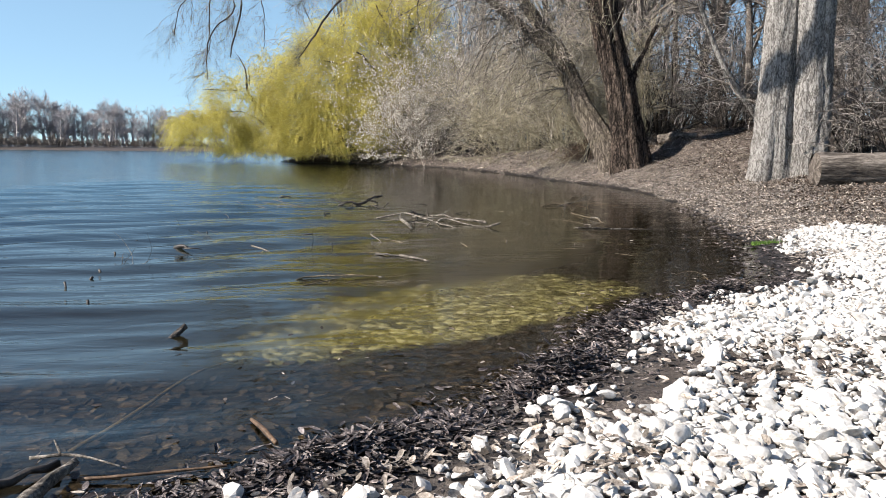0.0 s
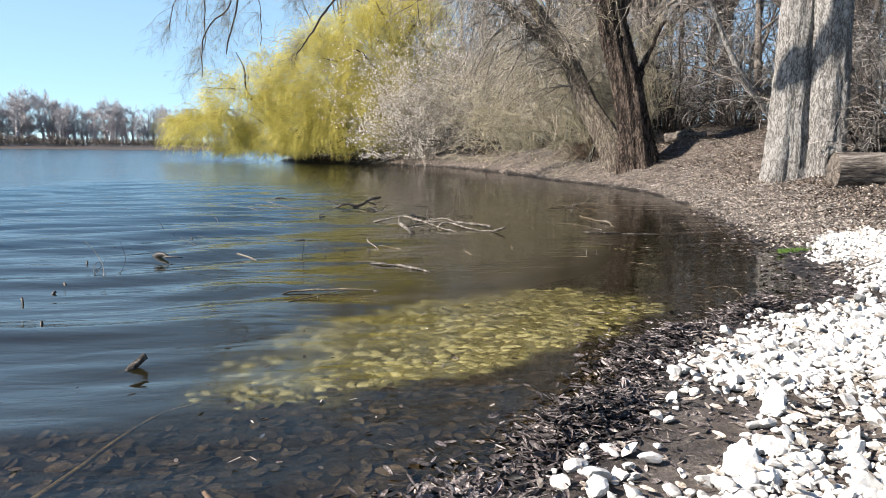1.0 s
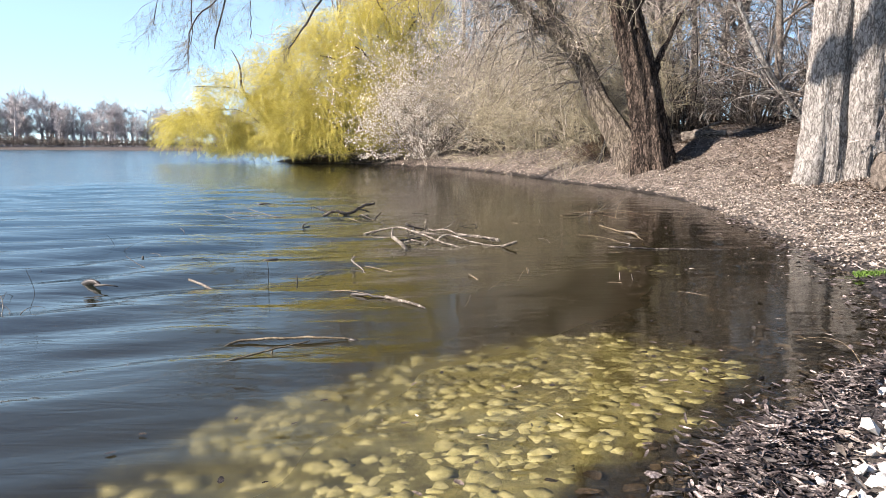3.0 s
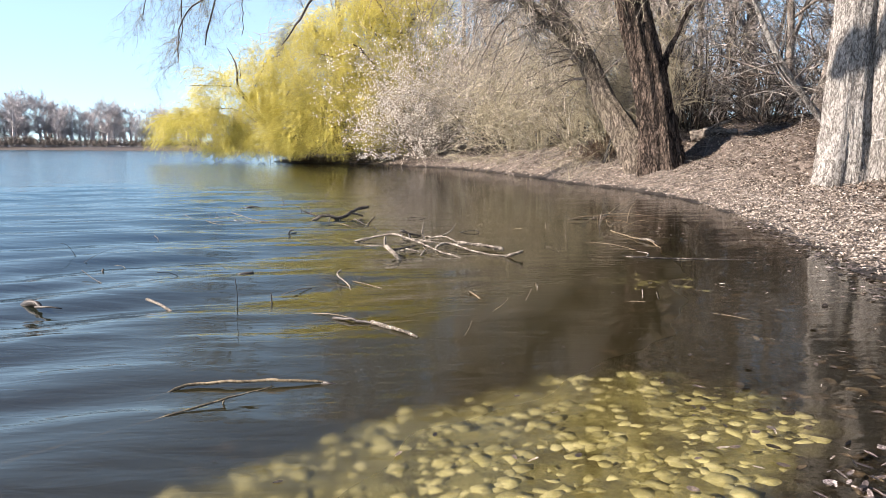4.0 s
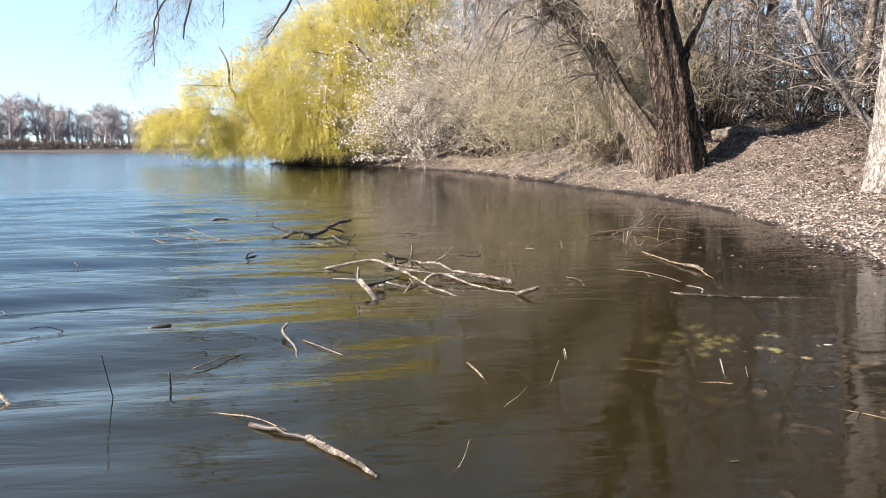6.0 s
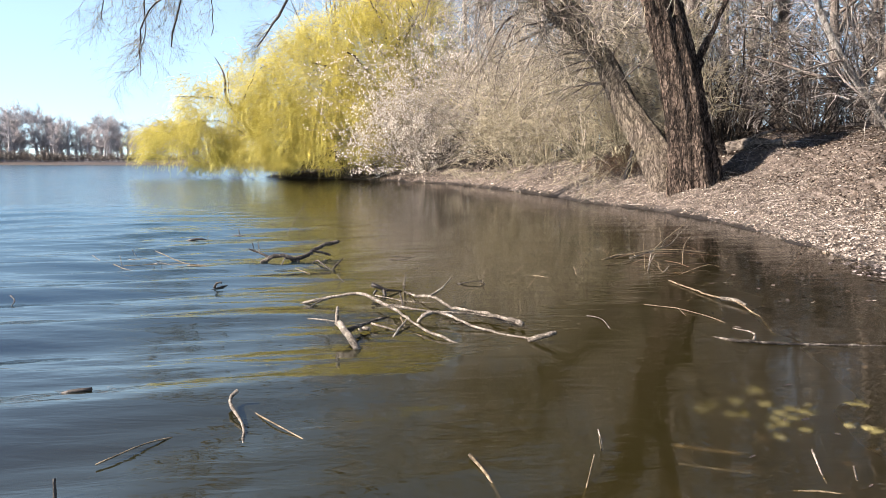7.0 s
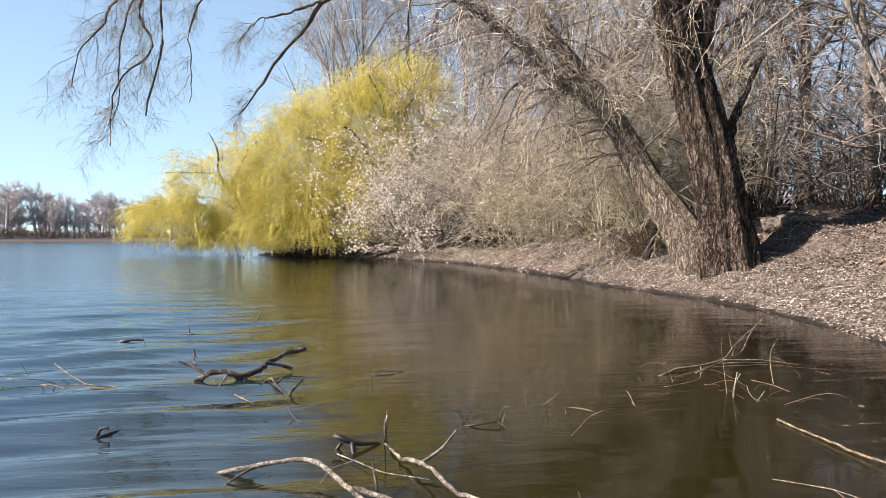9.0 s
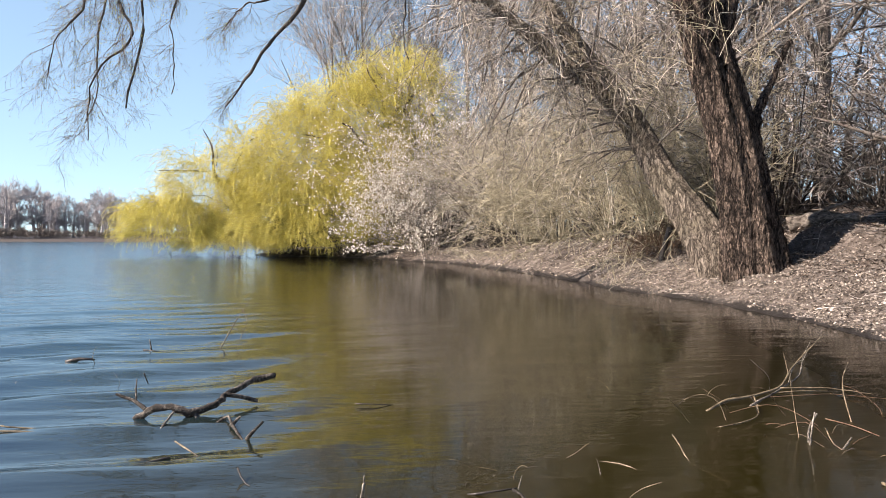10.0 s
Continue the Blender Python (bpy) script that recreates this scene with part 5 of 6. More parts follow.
dead_branch("dead_branch", (-0.9, 6.0, 0), [
    ("limb", [(-1.4, 5.45, -0.05), (-1.1, 5.75, 0.0), (-0.8, 6.05, 0.03), (-0.62, 6.17, 0.05)], 0.013, 0.01, M_STICK),
    ("stub", [(-0.8, 6.06, 0.03), (-0.81, 6.04, -0.04)], 0.008, 0.007, M_STICK)], "slanting tan stick rising from the water", "dead branches")
dead_branch("dead_branch", (-1.0, 2.6, 0), [
    ("limb", [(-1.5, 2.12, 0.03), (-1.22, 2.35, 0.03), (-1.06, 2.53, 0.04)], 0.040, 0.030, M_DARKWOOD),
    ("limb", [(-1.0, 2.15, 0.05), (-1.0, 2.34, 0.06), (-1.0, 2.52, 0.05)], 0.046, 0.032, M_DRIFT),
    ("twig", [(-1.2, 2.58, 0.03), (-1.02, 2.57, 0.06), (-0.85, 2.53, 0.03)], 0.009, 0.007, M_DRIFT),
    ("twig", [(-1.08, 2.57, 0.05), (-1.13, 2.62, 0.09)], 0.008, 0.006, M_DRIFT)], "broken branches washed up at the water's edge", "dead branches")
stick("sunken_pole", [(-1.12, 2.7, -0.02), (-1.08, 3.1, -0.05), (-1.04, 3.5, -0.05), (-0.98, 3.75, -0.03), (-0.86, 3.82, -0.01)], 0.018, 0.010, M_STICK, "long pale pole lying under shallow water", "stick")
stick("driftwood_stick", [(-0.95, 2.44, 0.01), (-0.75, 2.47, 0.02), (-0.48, 2.55, 0.02)], 0.007, 0.005, M_REDSTICK, "orange-brown stick lying at the water's edge", "stick")
stick("driftwood_stick", [(-0.53, 3.0, 0.01), (-0.46, 2.9, 0.02), (-0.36, 2.75, 0.02)], 0.008, 0.010, M_REDSTICK, "short peeling orange stick in the shallows", "stick")
dead_branch("dead_stub", (-1.35, 4.35, 0), [("limb", [(-1.43, 4.26, -0.05), (-1.38, 4.31, 0.02), (-1.34, 4.36, 0.065)], 0.032, 0.034, M_GREYWOOD)], "slanting dark stub out of the water", "dead stubs")
dead_branch("dead_stub", (-2.7, 7.8, 0), [
    ("limb", [(-2.85, 7.85, 0.0), (-2.75, 7.8, 0.07), (-2.66, 7.75, 0.04)], 0.05, 0.03, M_DARKWOOD),
    ("fork", [(-2.7, 7.75, 0.03), (-2.58, 7.7, 0.05), (-2.5, 7.72, 0.03)], 0.016, 0.01, M_DARKWOOD)], "black rotten stump above the water", "dead stubs")
for x, y in ((-2.88, 5.75), (-2.84, 6.05), (-2.88, 6.31), (-2.35, 5.1), (-3.3, 7.4), (-3.0, 9.2), (-3.5, 8.3)):
    stick("dead_stub", [(x, y, -0.06), (x + 0.01, y, 0.0), (x + rng.uniform(-0.03, 0.03), y + 0.02, rng.uniform(0.012, 0.03))], 0.012, 0.010, M_DARKWOOD, "small dark snag just above the water", "stub", "dead stubs", 6)

dead_branch("floating_log", (-1.74, 9.2, 0), [("limb", [(-1.76, 9.17, 0.0), (-1.7, 9.19, 0.015), (-1.63, 9.21, 0.02)], 0.034, 0.038, M_DARKWOOD)], "short dark log floating low in the water", "dead stubs", 0.38)
dead_branch("bent_twig", (-0.8, 8.9, 0), [("limb", [(-0.82, 9.02, 0.1), (-0.87, 9.02, 0.06), (-0.83, 8.93, 0.05), (-0.72, 8.79, 0.01), (-0.67, 8.62, -0.01)], 0.012, 0.01, M_DRIFT)], "pale bent twig in the water", "dead branches", 0.6)
loose = [
    ([(-0.81, 9.06, -0.01), (-0.63, 8.84, 0.01), (-0.43, 8.66, 0.0)], 0.007, M_STICK, "thin tan stick on the water"), ([(-1.16, 8.37, 0.0), (-1.05, 8.57, 0.01), (-0.96, 8.69, -0.01)], 0.007, M_STICK, "thin tan stick on the water"),
    ([(-0.98, 8.49, -0.02), (-0.79, 8.43, -0.01), (-0.61, 8.44, -0.01)], 0.007, M_STICK, "thin sunken stick under the surface"), ([(0.27, 8.48, 0.02), (0.34, 8.32, 0.01), (0.4, 8.1, -0.03)], 0.014, M_STICK, "slanting tan stick breaking the surface"),
    ([(0.81, 8.74, 0.03), (0.81, 8.56, -0.02)], 0.006, M_DRIFT, "thin pale twig on the water"), ([(0.66, 8.17, -0.02), (0.74, 8.41, 0.06)], 0.006, M_STICK, "thin tan twig rising from the water"),
    ([(1.08, 8.5, -0.03), (1.33, 8.42, -0.03)], 0.014, M_DRIFT, "pale stick sunk under the surface"), ([(-1.16, 8.1, -0.03), (-1.17, 8.12, 0.06)], 0.011, M_DARKWOOD, "dark upright snag in the water"),
    ([(-1.7, 12.45, 0.0), (-1.51, 12.65, 0.02)], 0.016, M_DARKWOOD, "dark stick on the water"), ([(-0.15, 9.37, -0.01), (0.12, 9.22, 0.0)], 0.005, M_STICK, "thin tan twig on the water"),
    ([(1.12, 11.05, 0.01), (1.2, 10.9, 0.03), (1.22, 10.61, 0.0)], 0.006, M_DRIFT, "thin pale twig on the water"), ([(-0.37, 12.34, -0.02), (-0.36, 12.36, 0.1)], 0.009, M_DRIFT, "pale upright stub in the water"),
    ([(-2.8, 13.3, 0.02), (-2.53, 13.33, 0.01)], 0.013, M_STICK, "tan stick on the water"),
    ([(-1.03, 12.56, 0.06), (-0.98, 12.5, 0.0), (-0.76, 12.32, 0.0)], 0.008, M_DARKWOOD, "thin dark twig on the water"),
    ([(2.08, 13.25, -0.03), (2.1, 13.27, 0.1), (2.12, 13.28, 0.19)], 0.011, M_DRIFT, "pale upright stub in the shallows"), ([(0.42, 13.6, 0.0), (0.67, 13.32, 0.0)], 0.006, M_STICK, "thin tan twig on the water"),
    ([(-2.07, 8.07, 0.02), (-1.9, 7.95, 0.0), (-1.65, 7.73, -0.06)], 0.022, M_DRIFT, "pale stick slanting down under the water"),
    ([(-1.37, 7.96, -0.02), (-1.32, 7.83, 0.12), (-1.32, 7.79, 0.24)], 0.006, M_DARKWOOD, "thin upright twig in the water"), ([(-3.0, 8.89, 0.08), (-2.82, 8.76, 0.02), (-2.71, 8.72, -0.01)], 0.008, M_DARKWOOD, "thin dark twig leaning in the water"),
    ([(-3.51, 11.42, 0.05), (-3.45, 11.39, 0.02), (-3.39, 11.24, -0.01)], 0.01, M_DARKWOOD, "small dark twig above the water"), ([(-2.37, 8.92, 0.06), (-2.32, 9.01, 0.05), (-2.26, 9.09, 0.0)], 0.006, M_DARKWOOD, "thin dark twig above the water"),
    ([(1.6, 8.54, 0.04), (1.56, 8.33, -0.01)], 0.008, M_DRIFT, "thin pale twig on the water"), ([(1.86, 7.96, 0.0), (2.03, 7.83, 0.01), (2.16, 7.68, 0.0)], 0.005, M_STICK, "thin straight stem floating on the water"),
    ([(-0.37, 12.31, 0.0), (-0.35, 12.25, 0.06), (-0.34, 12.22, 0.11)], 0.016, M_DRIFT, "pale upright stub in the water"), ([(-0.7, 14.1, 0.02), (-0.55, 14.09, 0.02), (-0.42, 14.15, 0.0)], 0.01, M_DARKWOOD, "dark twig lying on the water"),
    ([(2.09, 13.28, -0.02), (2.14, 13.4, 0.07), (2.18, 13.38, 0.16)], 0.014, M_DRIFT, "pale bent stub in the shallows"), ([(2.21, 13.17, -0.01), (2.27, 13.2, 0.04), (2.29, 13.2, 0.07)], 0.012, M_DRIFT, "pale short stub in the shallows"),
    ([(2.58, 13.75, -0.02), (2.66, 14.03, 0.12), (2.73, 14.21, 0.2), (2.89, 14.43, 0.28)], 0.008, M_STICK, "thin tan twig arching from the shallows"), ([(2.2, 13.31, 0.09), (2.19, 13.23, 0.03), (2.21, 13.17, 0.0), (2.45, 13.15, 0.0)], 0.008, M_STICK, "curved tan twig in the shallows"),
    ([(2.37, 14.51, 0.03), (2.6, 14.52, 0.05), (2.91, 14.63, 0.02)], 0.009, M_STICK, "thin tan twig lying in the shallows"), ([(2.12, 14.14, 0.03), (2.04, 13.86, 0.02), (1.84, 13.67, 0.02), (1.65, 13.62, 0.0)], 0.009, M_STICK, "looped tan twig in the shallows"),
    ([(2.38, 13.69, 0.05), (2.45, 13.49, 0.06), (2.54, 13.38, 0.03)], 0.008, M_REDSTICK, "thin reddish twig in the shallows"), ([(0.6, 12.95, 0.0), (0.82, 12.93, 0.0), (0.96, 12.86, 0.01), (1.0, 12.77, 0.0)], 0.009, M_STICK, "thin curved twig on the water"),
    ([(1.34, 13.39, 0.02), (1.33, 13.17, 0.01), (1.29, 12.9, 0.0), (1.41, 12.63, -0.01)], 0.009, M_STICK, "thin crooked twig on the water"), ([(-2.53, 14.72, 0.1), (-2.54, 14.81, 0.0)], 0.012, M_DARKWOOD, "short dark stub in the water"),
    ([(-1.7, 12.63, -0.01), (-1.63, 12.78, 0.0), (-1.51, 12.87, 0.01)], 0.014, M_DARKWOOD, "dark stick on the water"), ([(-1.72, 12.29, -0.01), (-1.59, 12.41, 0.01), (-1.51, 12.5, 0.0)], 0.022, M_DARKWOOD, "thick dark stick low in the water"),
    ([(-1.58, 13.1, 0.03), (-1.38, 12.93, 0.0)], 0.009, M_STICK, "thin tan twig on the water"), ([(1.66, 8.35, 0.06), (1.68, 8.35, -0.01)], 0.008, M_DRIFT, "thin pale upright twig"), ([(0.8, 8.59, -0.01), (0.78, 8.54, 0.08)], 0.007, M_STICK, "thin tan upright twig"),
    ([(1.41, 8.26, 0.0), (1.49, 8.25, 0.01), (1.59, 8.24, 0.0)], 0.008, M_STICK, "thin tan twig on the water"), ([(1.12, 8.71, -0.06), (1.27, 8.67, -0.07), (1.39, 8.63, -0.07)], 0.026, M_STICK, "yellowish stick lying under the water"),
]
for p, r, mt, lab in loose:
    stick("loose_twig", [(x, y, z - 0.006) for x, y, z in p], r * 0.55, r * 0.42, mt, lab, "twig", "loose twigs", 8, 6)
dead_branch("dead_branch", (2.2, 14.4, 0), [
    ("limb", [(1.75, 14.05, 0.0), (1.94, 14.27, 0.03), (2.2, 14.4, 0.04), (2.46, 14.57, 0.07), (2.7, 14.9, 0.2), (3.05, 15.2, 0.42)], 0.022, 0.008, M_STICK),
    ("fork", [(2.46, 14.57, 0.07), (2.8, 14.55, 0.08), (3.1, 14.5, 0.04)], 0.012, 0.006, M_STICK),
    ("fork", [(2.2, 14.4, 0.04), (2.15, 14.2, 0.0), (2.3, 13.9, -0.02)], 0.012, 0.007, M_STICK),
    ("twig", [(2.6, 14.75, 0.14), (2.62, 14.9, 0.32)], 0.007, 0.004, M_STICK)], "bleached forked branch in a tangle of twigs", "dead branches", 0.5)


def brush(at, spread, n, mats, label, tall=0.3, name="twig_cluster", side=1.0):
    """A cluster of thin twigs that stand out of the water or lie across it."""
    t = thing(name, (at[0], at[1], 0), label, "twigs", "twig clusters")
    for i in range(n):
        a, b = rng.normal(0, spread, 2)
        p = np.array((at[0] + a * side, at[1] + b, -0.04))
        d = np.array((rng.normal(0, 0.7), rng.normal(0, 0.7), rng.uniform(0.0, 0.8) ** 1.5))
        L = rng.uniform(0.4, 1.2) * tall
        c = grow(p[None], d[None], np.array([L * 1.6]), 7, 0.25, 0.25)[0]
        part("twig", limb_mesh("twig", c, rng.uniform(0.0018, 0.0034) * (1 + 3 * (at[1] > 40)), 0.0014 * (1 + 2 * (at[1] > 40)), mats[i % len(mats)], 9, 5, 0.0), t)
    return t


brush((-2.85, 6.9), 0.16, 10, [M_DARKWOOD, M_DRIFT], "thin twigs standing out of the water")
brush((-3.2, 9.9), 0.3, 6, [M_DARKWOOD, M_STICK], "thin twigs standing out of the water")
brush((-2.5, 9.2), 0.3, 4, [M_STICK], "thin tan twigs on the water", 0.2)
brush((2.6, 13.4), 0.3, 12, [M_STICK, M_DRIFT, M_REDSTICK], "reddish tangle of twigs in the shallows", 0.34)
brush((3.4, 14.4), 0.3, 9, [M_STICK, M_REDSTICK], "reddish tangle of twigs in the shallows", 0.3)
brush((2.0, 14.4), 0.25, 9, [M_DARKWOOD, M_STICK], "dark tangle of twigs in the shallows", 0.2)
brush((1.6, 22.0), 0.35, 6, [M_DARKWOOD, M_STICK], "few twigs standing in the water", 0.4)
brush((0.3, 12.9), 0.3, 8, [M_DARKWOOD, M_STICK], "low dark twigs on the water", 0.14)
brush((-0.9, 15.6), 0.5, 5, [M_STICK], "thin upright twigs in the water", 0.35)
brush((0.5, 15.5), 0.9, 6, [M_DARKWOOD, M_STICK], "scattered thin twigs on the water", 0.2)
brush((-3.2, 15.4), 0.5, 6, [M_DARKWOOD, M_STICK], "scattered thin twigs on the water", 0.16)
brush((1.2, 7.6), 0.7, 5, [M_STICK, M_DARKWOOD], "scattered thin twigs on the water", 0.14)
brush((0.25, 12.55), 0.17, 16, [M_DARKWOOD, M_STICK, M_DRIFT], "dark tangle of twigs breaking the surface", 0.2, side=1.6)
brush((2.25, 13.3), 0.14, 14, [M_STICK, M_REDSTICK], "brown tangle of twigs in the shallows", 0.28)
brush((1.9, 14.2), 0.3, 14, [M_STICK, M_DARKWOOD, M_REDSTICK], "brown tangle of twigs in the shallows", 0.22, side=1.4)
brush((-2.6, 12.9), 0.5, 8, [M_DARKWOOD, M_STICK], "scattered thin twigs on the water", 0.16)
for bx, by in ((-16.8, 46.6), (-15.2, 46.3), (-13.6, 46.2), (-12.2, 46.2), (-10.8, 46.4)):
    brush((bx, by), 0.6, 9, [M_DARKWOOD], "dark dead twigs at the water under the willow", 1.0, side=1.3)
brush((-0.15, 11.05), 0.28, 12, [M_DARKWOOD, M_STICK], "thin dark twigs among the dead branches", 0.22, side=1.3)
brush((-0.5, 10.6), 0.16, 8, [M_DARKWOOD, M_DRIFT], "thin dark twigs among the dead branches", 0.2)
brush((2.9, 5.9), 0.25, 5, [M_STICK, M_DARKWOOD], "thin twigs in the shallow edge", 0.35)
dead_branch("dead_branch", (2.5, 14.8, 0), [
    ("limb", [(2.1, 14.2, 0.01), (2.4, 14.5, 0.05), (2.75, 14.9, 0.1), (3.0, 15.4, 0.2), (3.2, 15.7, 0.3)], 0.012, 0.005, M_DRIFT),
    ("fork", [(2.6, 14.75, 0.08), (2.7, 14.9, 0.2), (2.85, 15.0, 0.27)], 0.006, 0.004, M_DRIFT),
    ("fork", [(2.9, 15.2, 0.16), (2.95, 15.2, 0.3)], 0.005, 0.003, M_DRIFT),
    ("twig", [(2.3, 14.4, 0.03), (2.8, 14.5, 0.04), (3.3, 14.4, 0.01)], 0.005, 0.003, M_REDSTICK)], "pale forked branch reaching out of the shallows", "dead branches")


# ---- leaves ----
def scatter(n, x0, x1, y0, y1, keep):
    x, y = rng.uniform(x0, x1, n), rng.uniform(y0, y1, n)
    d = shore_distance(x, y)
    k = keep(x, y, d)
    return x[k], y[k], d[k]


def leaf_layer(name, x, y, z, size, wide, mat, label, tilt, kind_curl=0.3, form=False):
    N = len(x)
    a = rng.uniform(0, 2 * np.pi, N)
    way = np.stack([np.cos(a), np.sin(a), rng.normal(0, tilt, N)], 1)
    L = rng.uniform(*size, N)
    me = mesh_np(name, *blades(np.stack([x, y, z], 1), way, L, L * rng.uniform(*wide, N), kind_curl, form), mat)
    return tagged(new(name, me), label, "leaves", kind="stuff")


x, y, d = scatter(190000, 3, 13, 9, 30, lambda x, y, d: (d > 0.0) & (d < 6) & (rng.random(len(d)) < np.clip(1.25 - d / 4 + 0.25 * np.sin(2 * x + y) * np.sin(1.7 * y - x), 0.1, 1)))
leaf_layer("leaf_litter", x, y, ground_height(x, y, d) + rng.uniform(0.0, 0.035, len(x)), (0.022, 0.062), (0.35, 0.8), M_LITTER, "dry grey-tan fallen leaves on the bank", 0.5)
x, y, d = scatter(30000, -10, 8, 28, 52, lambda x, y, d: (d > -0.1) & (d < 4))
leaf_layer("leaf_litter", x, y, ground_height(x, y, d) + rng.uniform(0.0, 0.03, len(x)), (0.06, 0.13), (0.4, 0.8), M_LITTER, "dry pale fallen leaves on the far bank", 0.3)
x, y, d = scatter(110000, 3, 14, 9, 31, lambda x, y, d: (d > 0.15) & (d < 8) & (rng.random(len(d)) < np.clip(d - 0.9, 0, 1) * np.clip(0.2 + d / 5 + 0.5 * np.sin(1.6 * x + 0.7 * y) * np.sin(1.9 * y - 0.8 * x), 0.1, 1)))
leaf_layer("leaf_litter", x, y, ground_height(x, y, d) + rng.uniform(0.0, 0.04, len(x)), (0.03, 0.085), (0.3, 0.7), M_LITTER_D, "rotten brown fallen leaves under the trees", 0.5)
# wet black leaves heaped along the waterline
ridge = SHORE[3:12] + np.array((0.02, -0.06))
nw = 52000
seg = rng.integers(0, len(ridge) - 1, nw)
u = rng.random(nw)[:, None]
q = ridge[seg] * (1 - u) + ridge[seg + 1] * u
clump = np.clip(0.55 + 0.6 * np.sin(q[:, 0] * 4.3 + q[:, 1] * 2.9 + 0.4) + 0.25 * np.sin(q[:, 1] * 9), 0.08, 1.2) * np.where(q[:, 1] > 5.9, 0.25, 1)
keep = rng.random(nw) < clump
q, clump = q[keep], clump[keep]
off = rng.normal(0, 0.105, q.shape)
heap = np.exp(-(off ** 2).sum(1) / 0.018) * clump
q = q + off
leaf_layer("wrack_leaves", q[:, 0], q[:, 1], np.maximum(ground_height(q[:, 0], q[:, 1]), -0.01) + rng.uniform(0, 1, len(q)) * heap * 0.10 + 0.004, (0.02, 0.075), (0.10, 0.34), M_WRACK, "black wet leaves heaped along the waterline", 0.22, 0.7, "round")
x, y, d = scatter(16000, -2, 5, 2.0, 14, lambda x, y, d: (d > -0.3) & (d < 0.35))
leaf_layer("wrack_leaves", x, y, np.maximum(ground_height(x, y, d), 0.0) + rng.uniform(0.002, 0.015, len(x)), (0.03, 0.08), (0.15, 0.45), M_WRACK, "wet dark leaves along the water's edge", 0.1, 0.3, "round")
x, y, d = scatter(30000, -0.6, 6.5, 1.4, 9.8, lambda x, y, d: (d > 0.05) & (x < 1.6 + 0.72 * y) & (rng.random(len(d)) < np.exp(-d / 1.6)))
leaf_layer("leaf_crumbs", x, y, ground_height(x, y, d) + rng.uniform(0.0, 0.012, len(x)), (0.015, 0.05), (0.2, 0.6), M_WRACK, "dark leaf crumbs on the mud between stones", 0.25, 0.4, "round")
# leaves on the bed and floating
x, y, d = scatter(34000, -2.6, 5, 2.0, 14, lambda x, y, d: (d < -0.05) & (d > -1.9 + 0.6 * np.sin(x * 2.1 + y)) & (rng.random(len(d)) > clear_bed(x, y) * 1.15) & (rng.random(len(d)) < np.interp(y, [3.6, 5.0, 14], [1, 0.22, 0.12])))
leaf_layer("sunken_leaves", x, y, ground_height(x, y, d) + rng.uniform(0.0, 0.02, len(x)), (0.04, 0.105), (0.4, 0.85), M_SUNK, "brown sunken leaves on the lake bed", 0.08, 0.2, "round")
x, y, d = scatter(2600, -2, 4.5, 2.0, 15, lambda x, y, d: (d < -0.05) & (d > -2.2) & (rng.random(len(d)) < np.exp(d * 0.9)))
leaf_layer("floating_leaves", x, y, np.full(len(x), 0.004), (0.02, 0.05), (0.2, 0.6), M_SUNK, "brown leaves and bits floating on the water", 0.05, 0.2, "round")
x, y, d = scatter(900, -1.6, 4.6, 2.2, 12, lambda x, y, d: (d < 0.3) & (d > -1.4) & (rng.random(len(d)) < np.exp(d * 1.2)))
leaf_layer("pale_leaves", x, y, np.maximum(ground_height(x, y, d), 0.003) + 0.01, (0.03, 0.06), (0.12, 0.25), M_LITTER, "pale narrow willow leaves at the water's edge", 0.08, 0.3, "round")

# fallen twigs on the bank
x, y, d = scatter(2600, 3, 14, 9.0, 28, lambda x, y, d: (d > 0.1) & (d < 6))
z = ground_height(x, y, d) + 0.02
fall = grow(np.stack([x, y, z], 1), np.stack([rng.normal(size=len(x)), rng.normal(size=len(x)), 0.05 * rng.normal(size=len(x))], 1), rng.uniform(0.1, 0.6, len(x)), 4, 0.0, 0.12)
fall[..., 2] = np.maximum(fall[..., 2], ground_height(fall[..., 0], fall[..., 1]) + 0.012)
tagged(new("fallen_twigs", mesh_np("fallen_twigs", *tubes(fall, np.full(fall.shape[:2], 0.0045), 3), M_TWIG)), "dry fallen twigs strewn over the bank", "twigs", kind="stuff")

# grass tuft at the edge of the stones
gt = thing("grass_tuft", (3.75, 8.6, 0.05), "small tuft of fresh green grass among stones", "grass")
n = 900
gxy = rng.normal(0, 0.085, (n, 2)) * (1.2, 0.6) + (3.75, 8.6)
way = np.stack([rng.normal(0, 0.6, n), rng.normal(0, 0.6, n), np.ones(n)], 1)
part("grass_blades", mesh_np("grass_blades", *blades(np.stack([gxy[:, 0], gxy[:, 1], ground_height(gxy[:, 0], gxy[:, 1])], 1), way, rng.uniform(0.015, 0.05, n), np.full(n, 0.006)), M_GRASS), gt, kind="stuff")


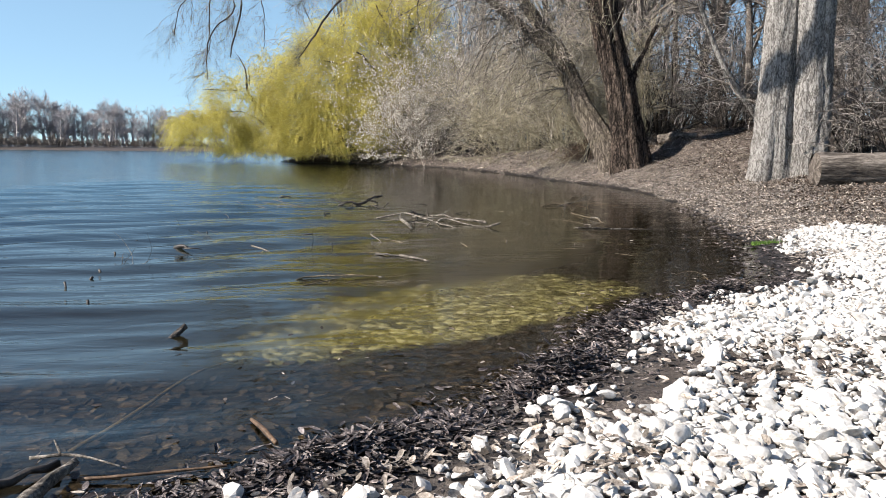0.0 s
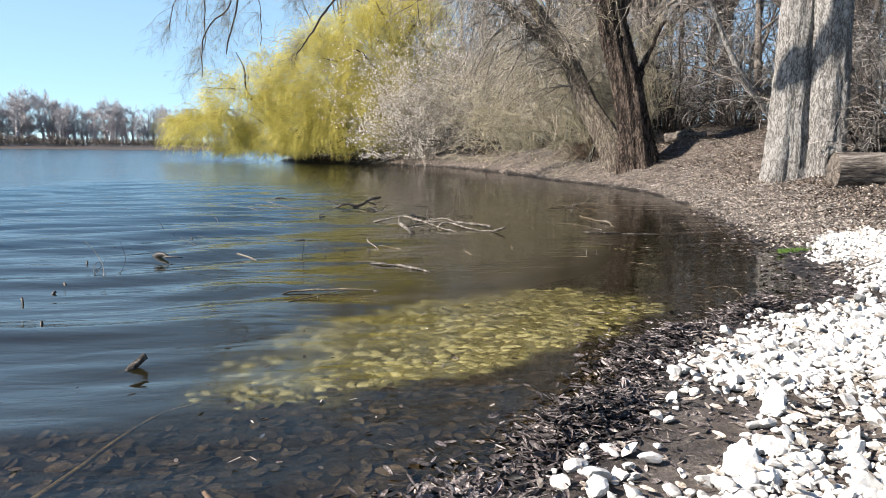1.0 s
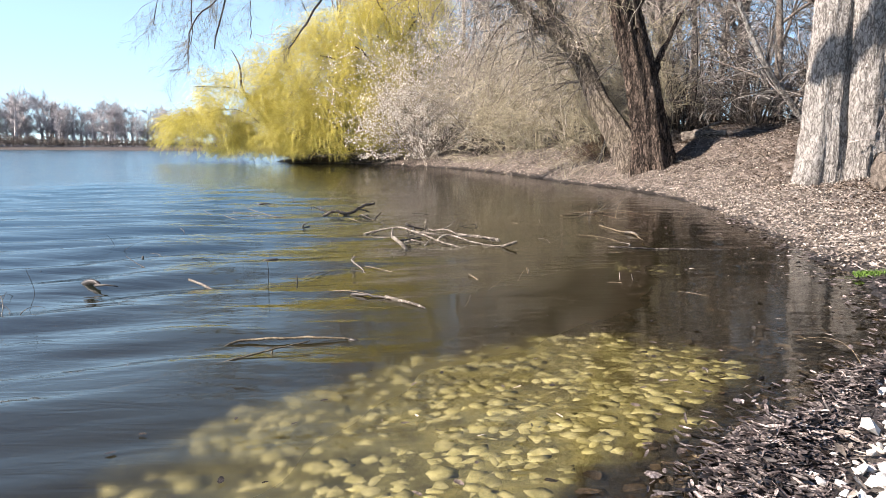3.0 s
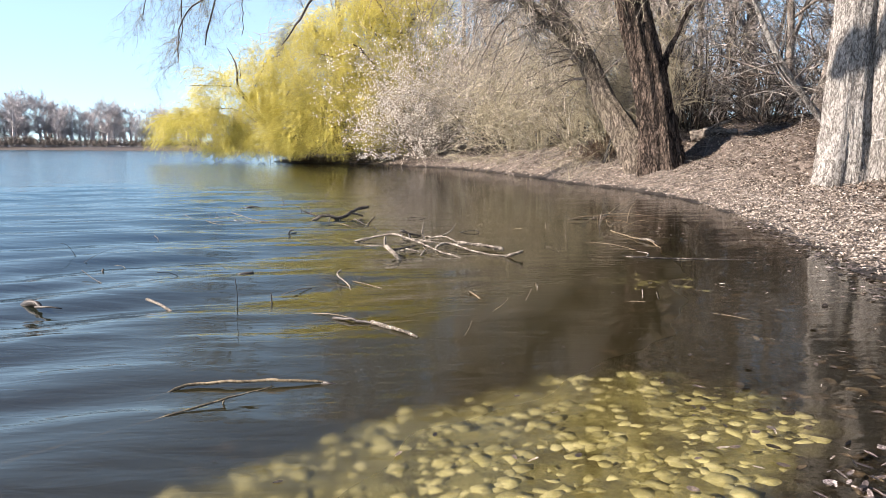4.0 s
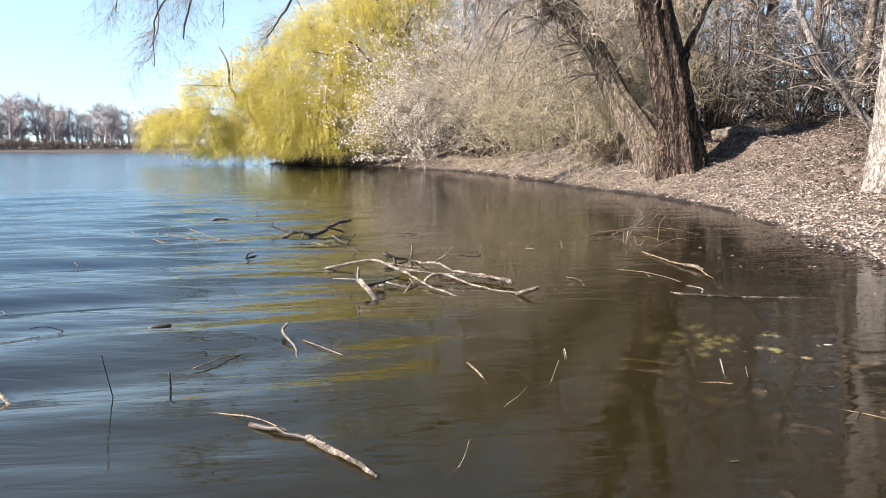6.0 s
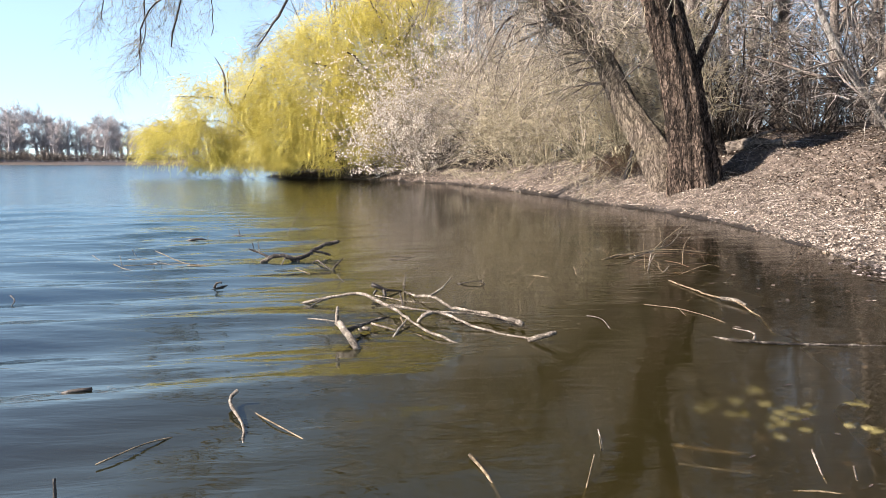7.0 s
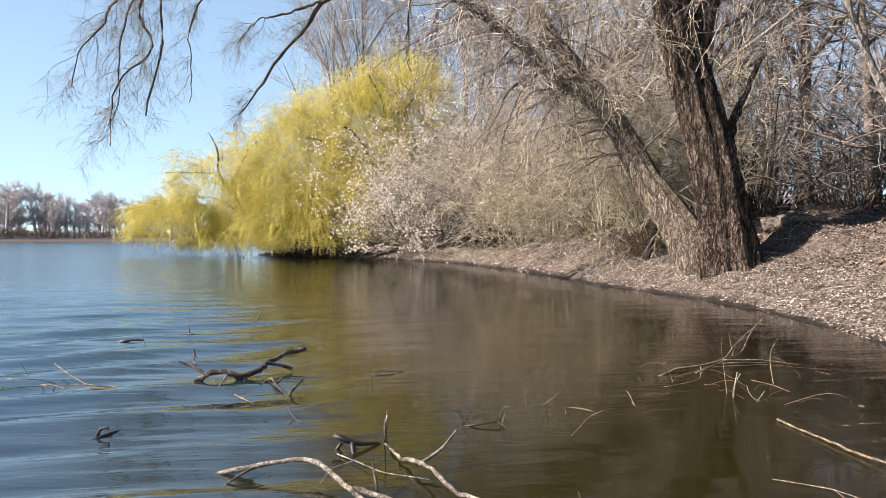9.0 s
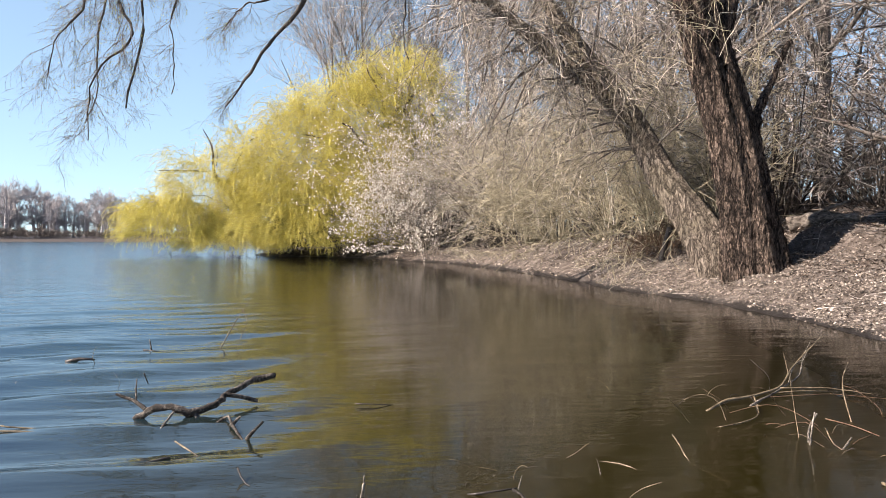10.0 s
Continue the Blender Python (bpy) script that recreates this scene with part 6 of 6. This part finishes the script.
# ---- stones ----
def rock_shapes(n, subdiv):
    """Lumpy rocks with a few flat breaks, about one unit across."""
    bm = bmesh.new()
    bmesh.ops.create_icosphere(bm, subdivisions=subdiv, radius=0.5)
    base = np.array([v.co[:] for v in bm.verts])
    tri = np.array([[v.index for v in f.verts] for f in bm.faces])
    bm.free()
    out = []
    for _ in range(n):
        v = base * rng.uniform(0.8, 1.2, 3)
        for _ in range(10):
            nv = unit(rng.normal(size=3))
            c = rng.uniform(0.25, 0.40)
            h = v @ nv - c
            v = v - np.where(h > 0, h, 0)[:, None] * nv
        out.append(v * (1.15, 0.92, 0.72) + rng.normal(0, {1: 0.012, 2: 0.014, 3: 0.004}[subdiv], v.shape))
    return out, tri


def drift(x, y):
    """Where leaf litter has blown over the stones."""
    w = np.sin(1.3 * x - 2.4 * y + 1.0) + 0.7 * np.sin(2.9 * x + 1.8 * y + 2.0) + 0.5 * np.sin(5.3 * x - 4.1 * y)
    return np.clip((w - 0.75) / 0.7, 0, 1)


def stone_edge(x, y):
    """How thickly the white stones lie."""
    d = shore_distance(x, y)
    edge = 0.16 + 0.16 * np.sin(2.3 * x + 1.7 * y) * np.sin(1.9 * y) + 0.10 * np.sin(7 * x) * np.sin(6 * y + 1)
    gap = np.minimum(0.75 * np.exp(-(((x - 1.55) / 0.45) ** 2 + ((y - 3.55) / 0.3) ** 2)) + 0.97 * np.exp(-((((x - 1.15) * 0.42 + (y - 3.35) * 0.9) / 0.62) ** 2 + (((x - 1.15) * 0.9 - (y - 3.35) * 0.42) / 0.16) ** 2) ** 2), 1)
    far = np.clip((9.3 + 0.25 * np.sin(3 * x) - y) / 0.5, 0, 1)
    return np.clip((d - edge) / 0.55, 0, 1) ** 1.3 * far * (1 - gap) * (1 - 0.45 * drift(x, y))


g = 0.034
nx, ny = np.meshgrid(np.arange(-2.5, 9.4, g), np.arange(-1.6, 9.6, g))
sx = (nx + rng.uniform(-0.4, 0.4, nx.shape) * g).ravel()
sy = (ny + rng.uniform(-0.4, 0.4, ny.shape) * g).ravel()
rim = 0.3 * np.sin(2.1 * sx + 1.3 * sy) + 0.2 * np.sin(4.7 * sy - 2.0 * sx)
k = (sx < 2.7 + 0.7 * np.maximum(sy, 0) + rim) & (rng.random(len(sx)) < np.maximum(stone_edge(sx, sy), 0)) & (sy > -0.9 + rim) & ((sy > 1.0) | (rng.random(len(sx)) < 0.45))
sx, sy = sx[k], sy[k]
sz = ground_height(sx, sy)
size = np.clip(rng.lognormal(math.log(0.039), 0.42, len(sx)), 0.018, 0.105)
lift = size * 0.2 + rng.uniform(0, 0.014, len(sx))
order = np.argsort((sx - 1.0) ** 2 + (sy - 2.6) ** 2)
near, rest = order[:300], order[300:]
bed_of_stones = thing("gravel_bank", (2.5, 5.0, 0.1), "bank of loose white limestone rubble beside the water", "gravel")
shapes, tri = rock_shapes(24, 3)
rock_me = []
for v in shapes:
    me = mesh_np("stone", v, tri, M_STONE_ONE, True)
    rock_me.append(me)
for i in near:
    ob = new("stone", rock_me[int(rng.integers(0, 24))])
    ob.parent = bed_of_stones
    ob.location = Vector((sx[i], sy[i], sz[i] + lift[i])) - bed_of_stones.location
    ob.rotation_euler = (rng.normal(0, 0.35), rng.normal(0, 0.35), rng.uniform(0, 6.28))
    ob.scale = [size[i] * rng.uniform(0.9, 1.35)] * 3


def pile(idx, subdiv, sz_, mat, name, px, py, pz, flat=1.0, soft=False, tilt=0.3):
    shapes, tri = rock_shapes(40, subdiv)
    S = np.stack(shapes)
    n = len(idx)
    a = rng.uniform(0, 2 * np.pi, n)
    v = S[rng.integers(0, 40, n)] * (sz_[idx] * rng.uniform(0.85, 1.35, n))[:, None, None]
    v[..., 2] *= flat
    tx, ty = rng.normal(0, tilt, (2, n))
    v[..., 2] += v[..., 0] * tx[:, None] + v[..., 1] * ty[:, None]
    c, s = np.cos(a)[:, None], np.sin(a)[:, None]
    v = np.stack([v[..., 0] * c - v[..., 1] * s + px[idx][:, None], v[..., 0] * s + v[..., 1] * c + py[idx][:, None], v[..., 2] + pz[idx][:, None]], -1)
    f = (tri[None] + (np.arange(n) * S.shape[1])[:, None, None]).reshape(-1, 3)
    return mesh_np(name, v.reshape(-1, 3), f, mat, soft)


fine = (sy[rest] < 4.2) & (sy[rest] > 1.3) & (sx[rest] < 1.7 + 0.72 * sy[rest])
close, away = rest[fine], rest[~fine]
part("stones", pile(close, 2, size, M_STONE, "stones", sx, sy, sz + lift, 0.9), bed_of_stones, kind="stuff")
part("stones", pile(away, 1, size, M_STONE, "stones", sx, sy, sz + lift), bed_of_stones, kind="stuff")

x, y, d = scatter(42000, -0.5, 6.5, 1.4, 9.9, lambda x, y, d: (d > 0.25) & (x < 1.6 + 0.72 * y) & (rng.random(len(d)) < 0.22 + drift(x, y)))
leaf_layer("leaf_scraps", x, y, ground_height(x, y, d) + rng.uniform(0.01, 0.055, len(x)), (0.02, 0.07), (0.15, 0.5), M_LITTER, "dry leaf scraps lying among the white stones", 0.3, 0.3, "round")

# algae-covered stones on the bed, where the bottom is clear of leaves
n = 10000
px, py = rng.uniform(-1.7, 2.4, n), rng.uniform(3.4, 7.6, n)
pd = shore_distance(px, py)
inside = rng.random(n) < (clear_bed(px, py) - 0.3) * 1.6
kk = np.where(inside & (pd < -0.1))[0]
ps = np.clip(rng.lognormal(math.log(0.085), 0.3, n), 0.04, 0.14)
tagged(new("bed_stones", pile(kk, 1, ps, M_ALGAE, "bed_stones", px, py, ground_height(px, py, pd) - 0.008, 0.28, True, 0.06)), "pale stones coated in yellow-green algae on the lake bed", "stones", kind="stuff")
n2 = 34
px2, py2 = rng.normal(1.85, 0.2, n2), rng.normal(9.25, 0.16, n2)
tagged(new("bed_stones", pile(np.arange(n2), 1, np.full(n2, 0.10), M_ALGAE, "bed_stones", px2, py2, ground_height(px2, py2) - 0.012, 0.5, True)), "few yellowish stones showing on the lake bed", "stones", kind="stuff")
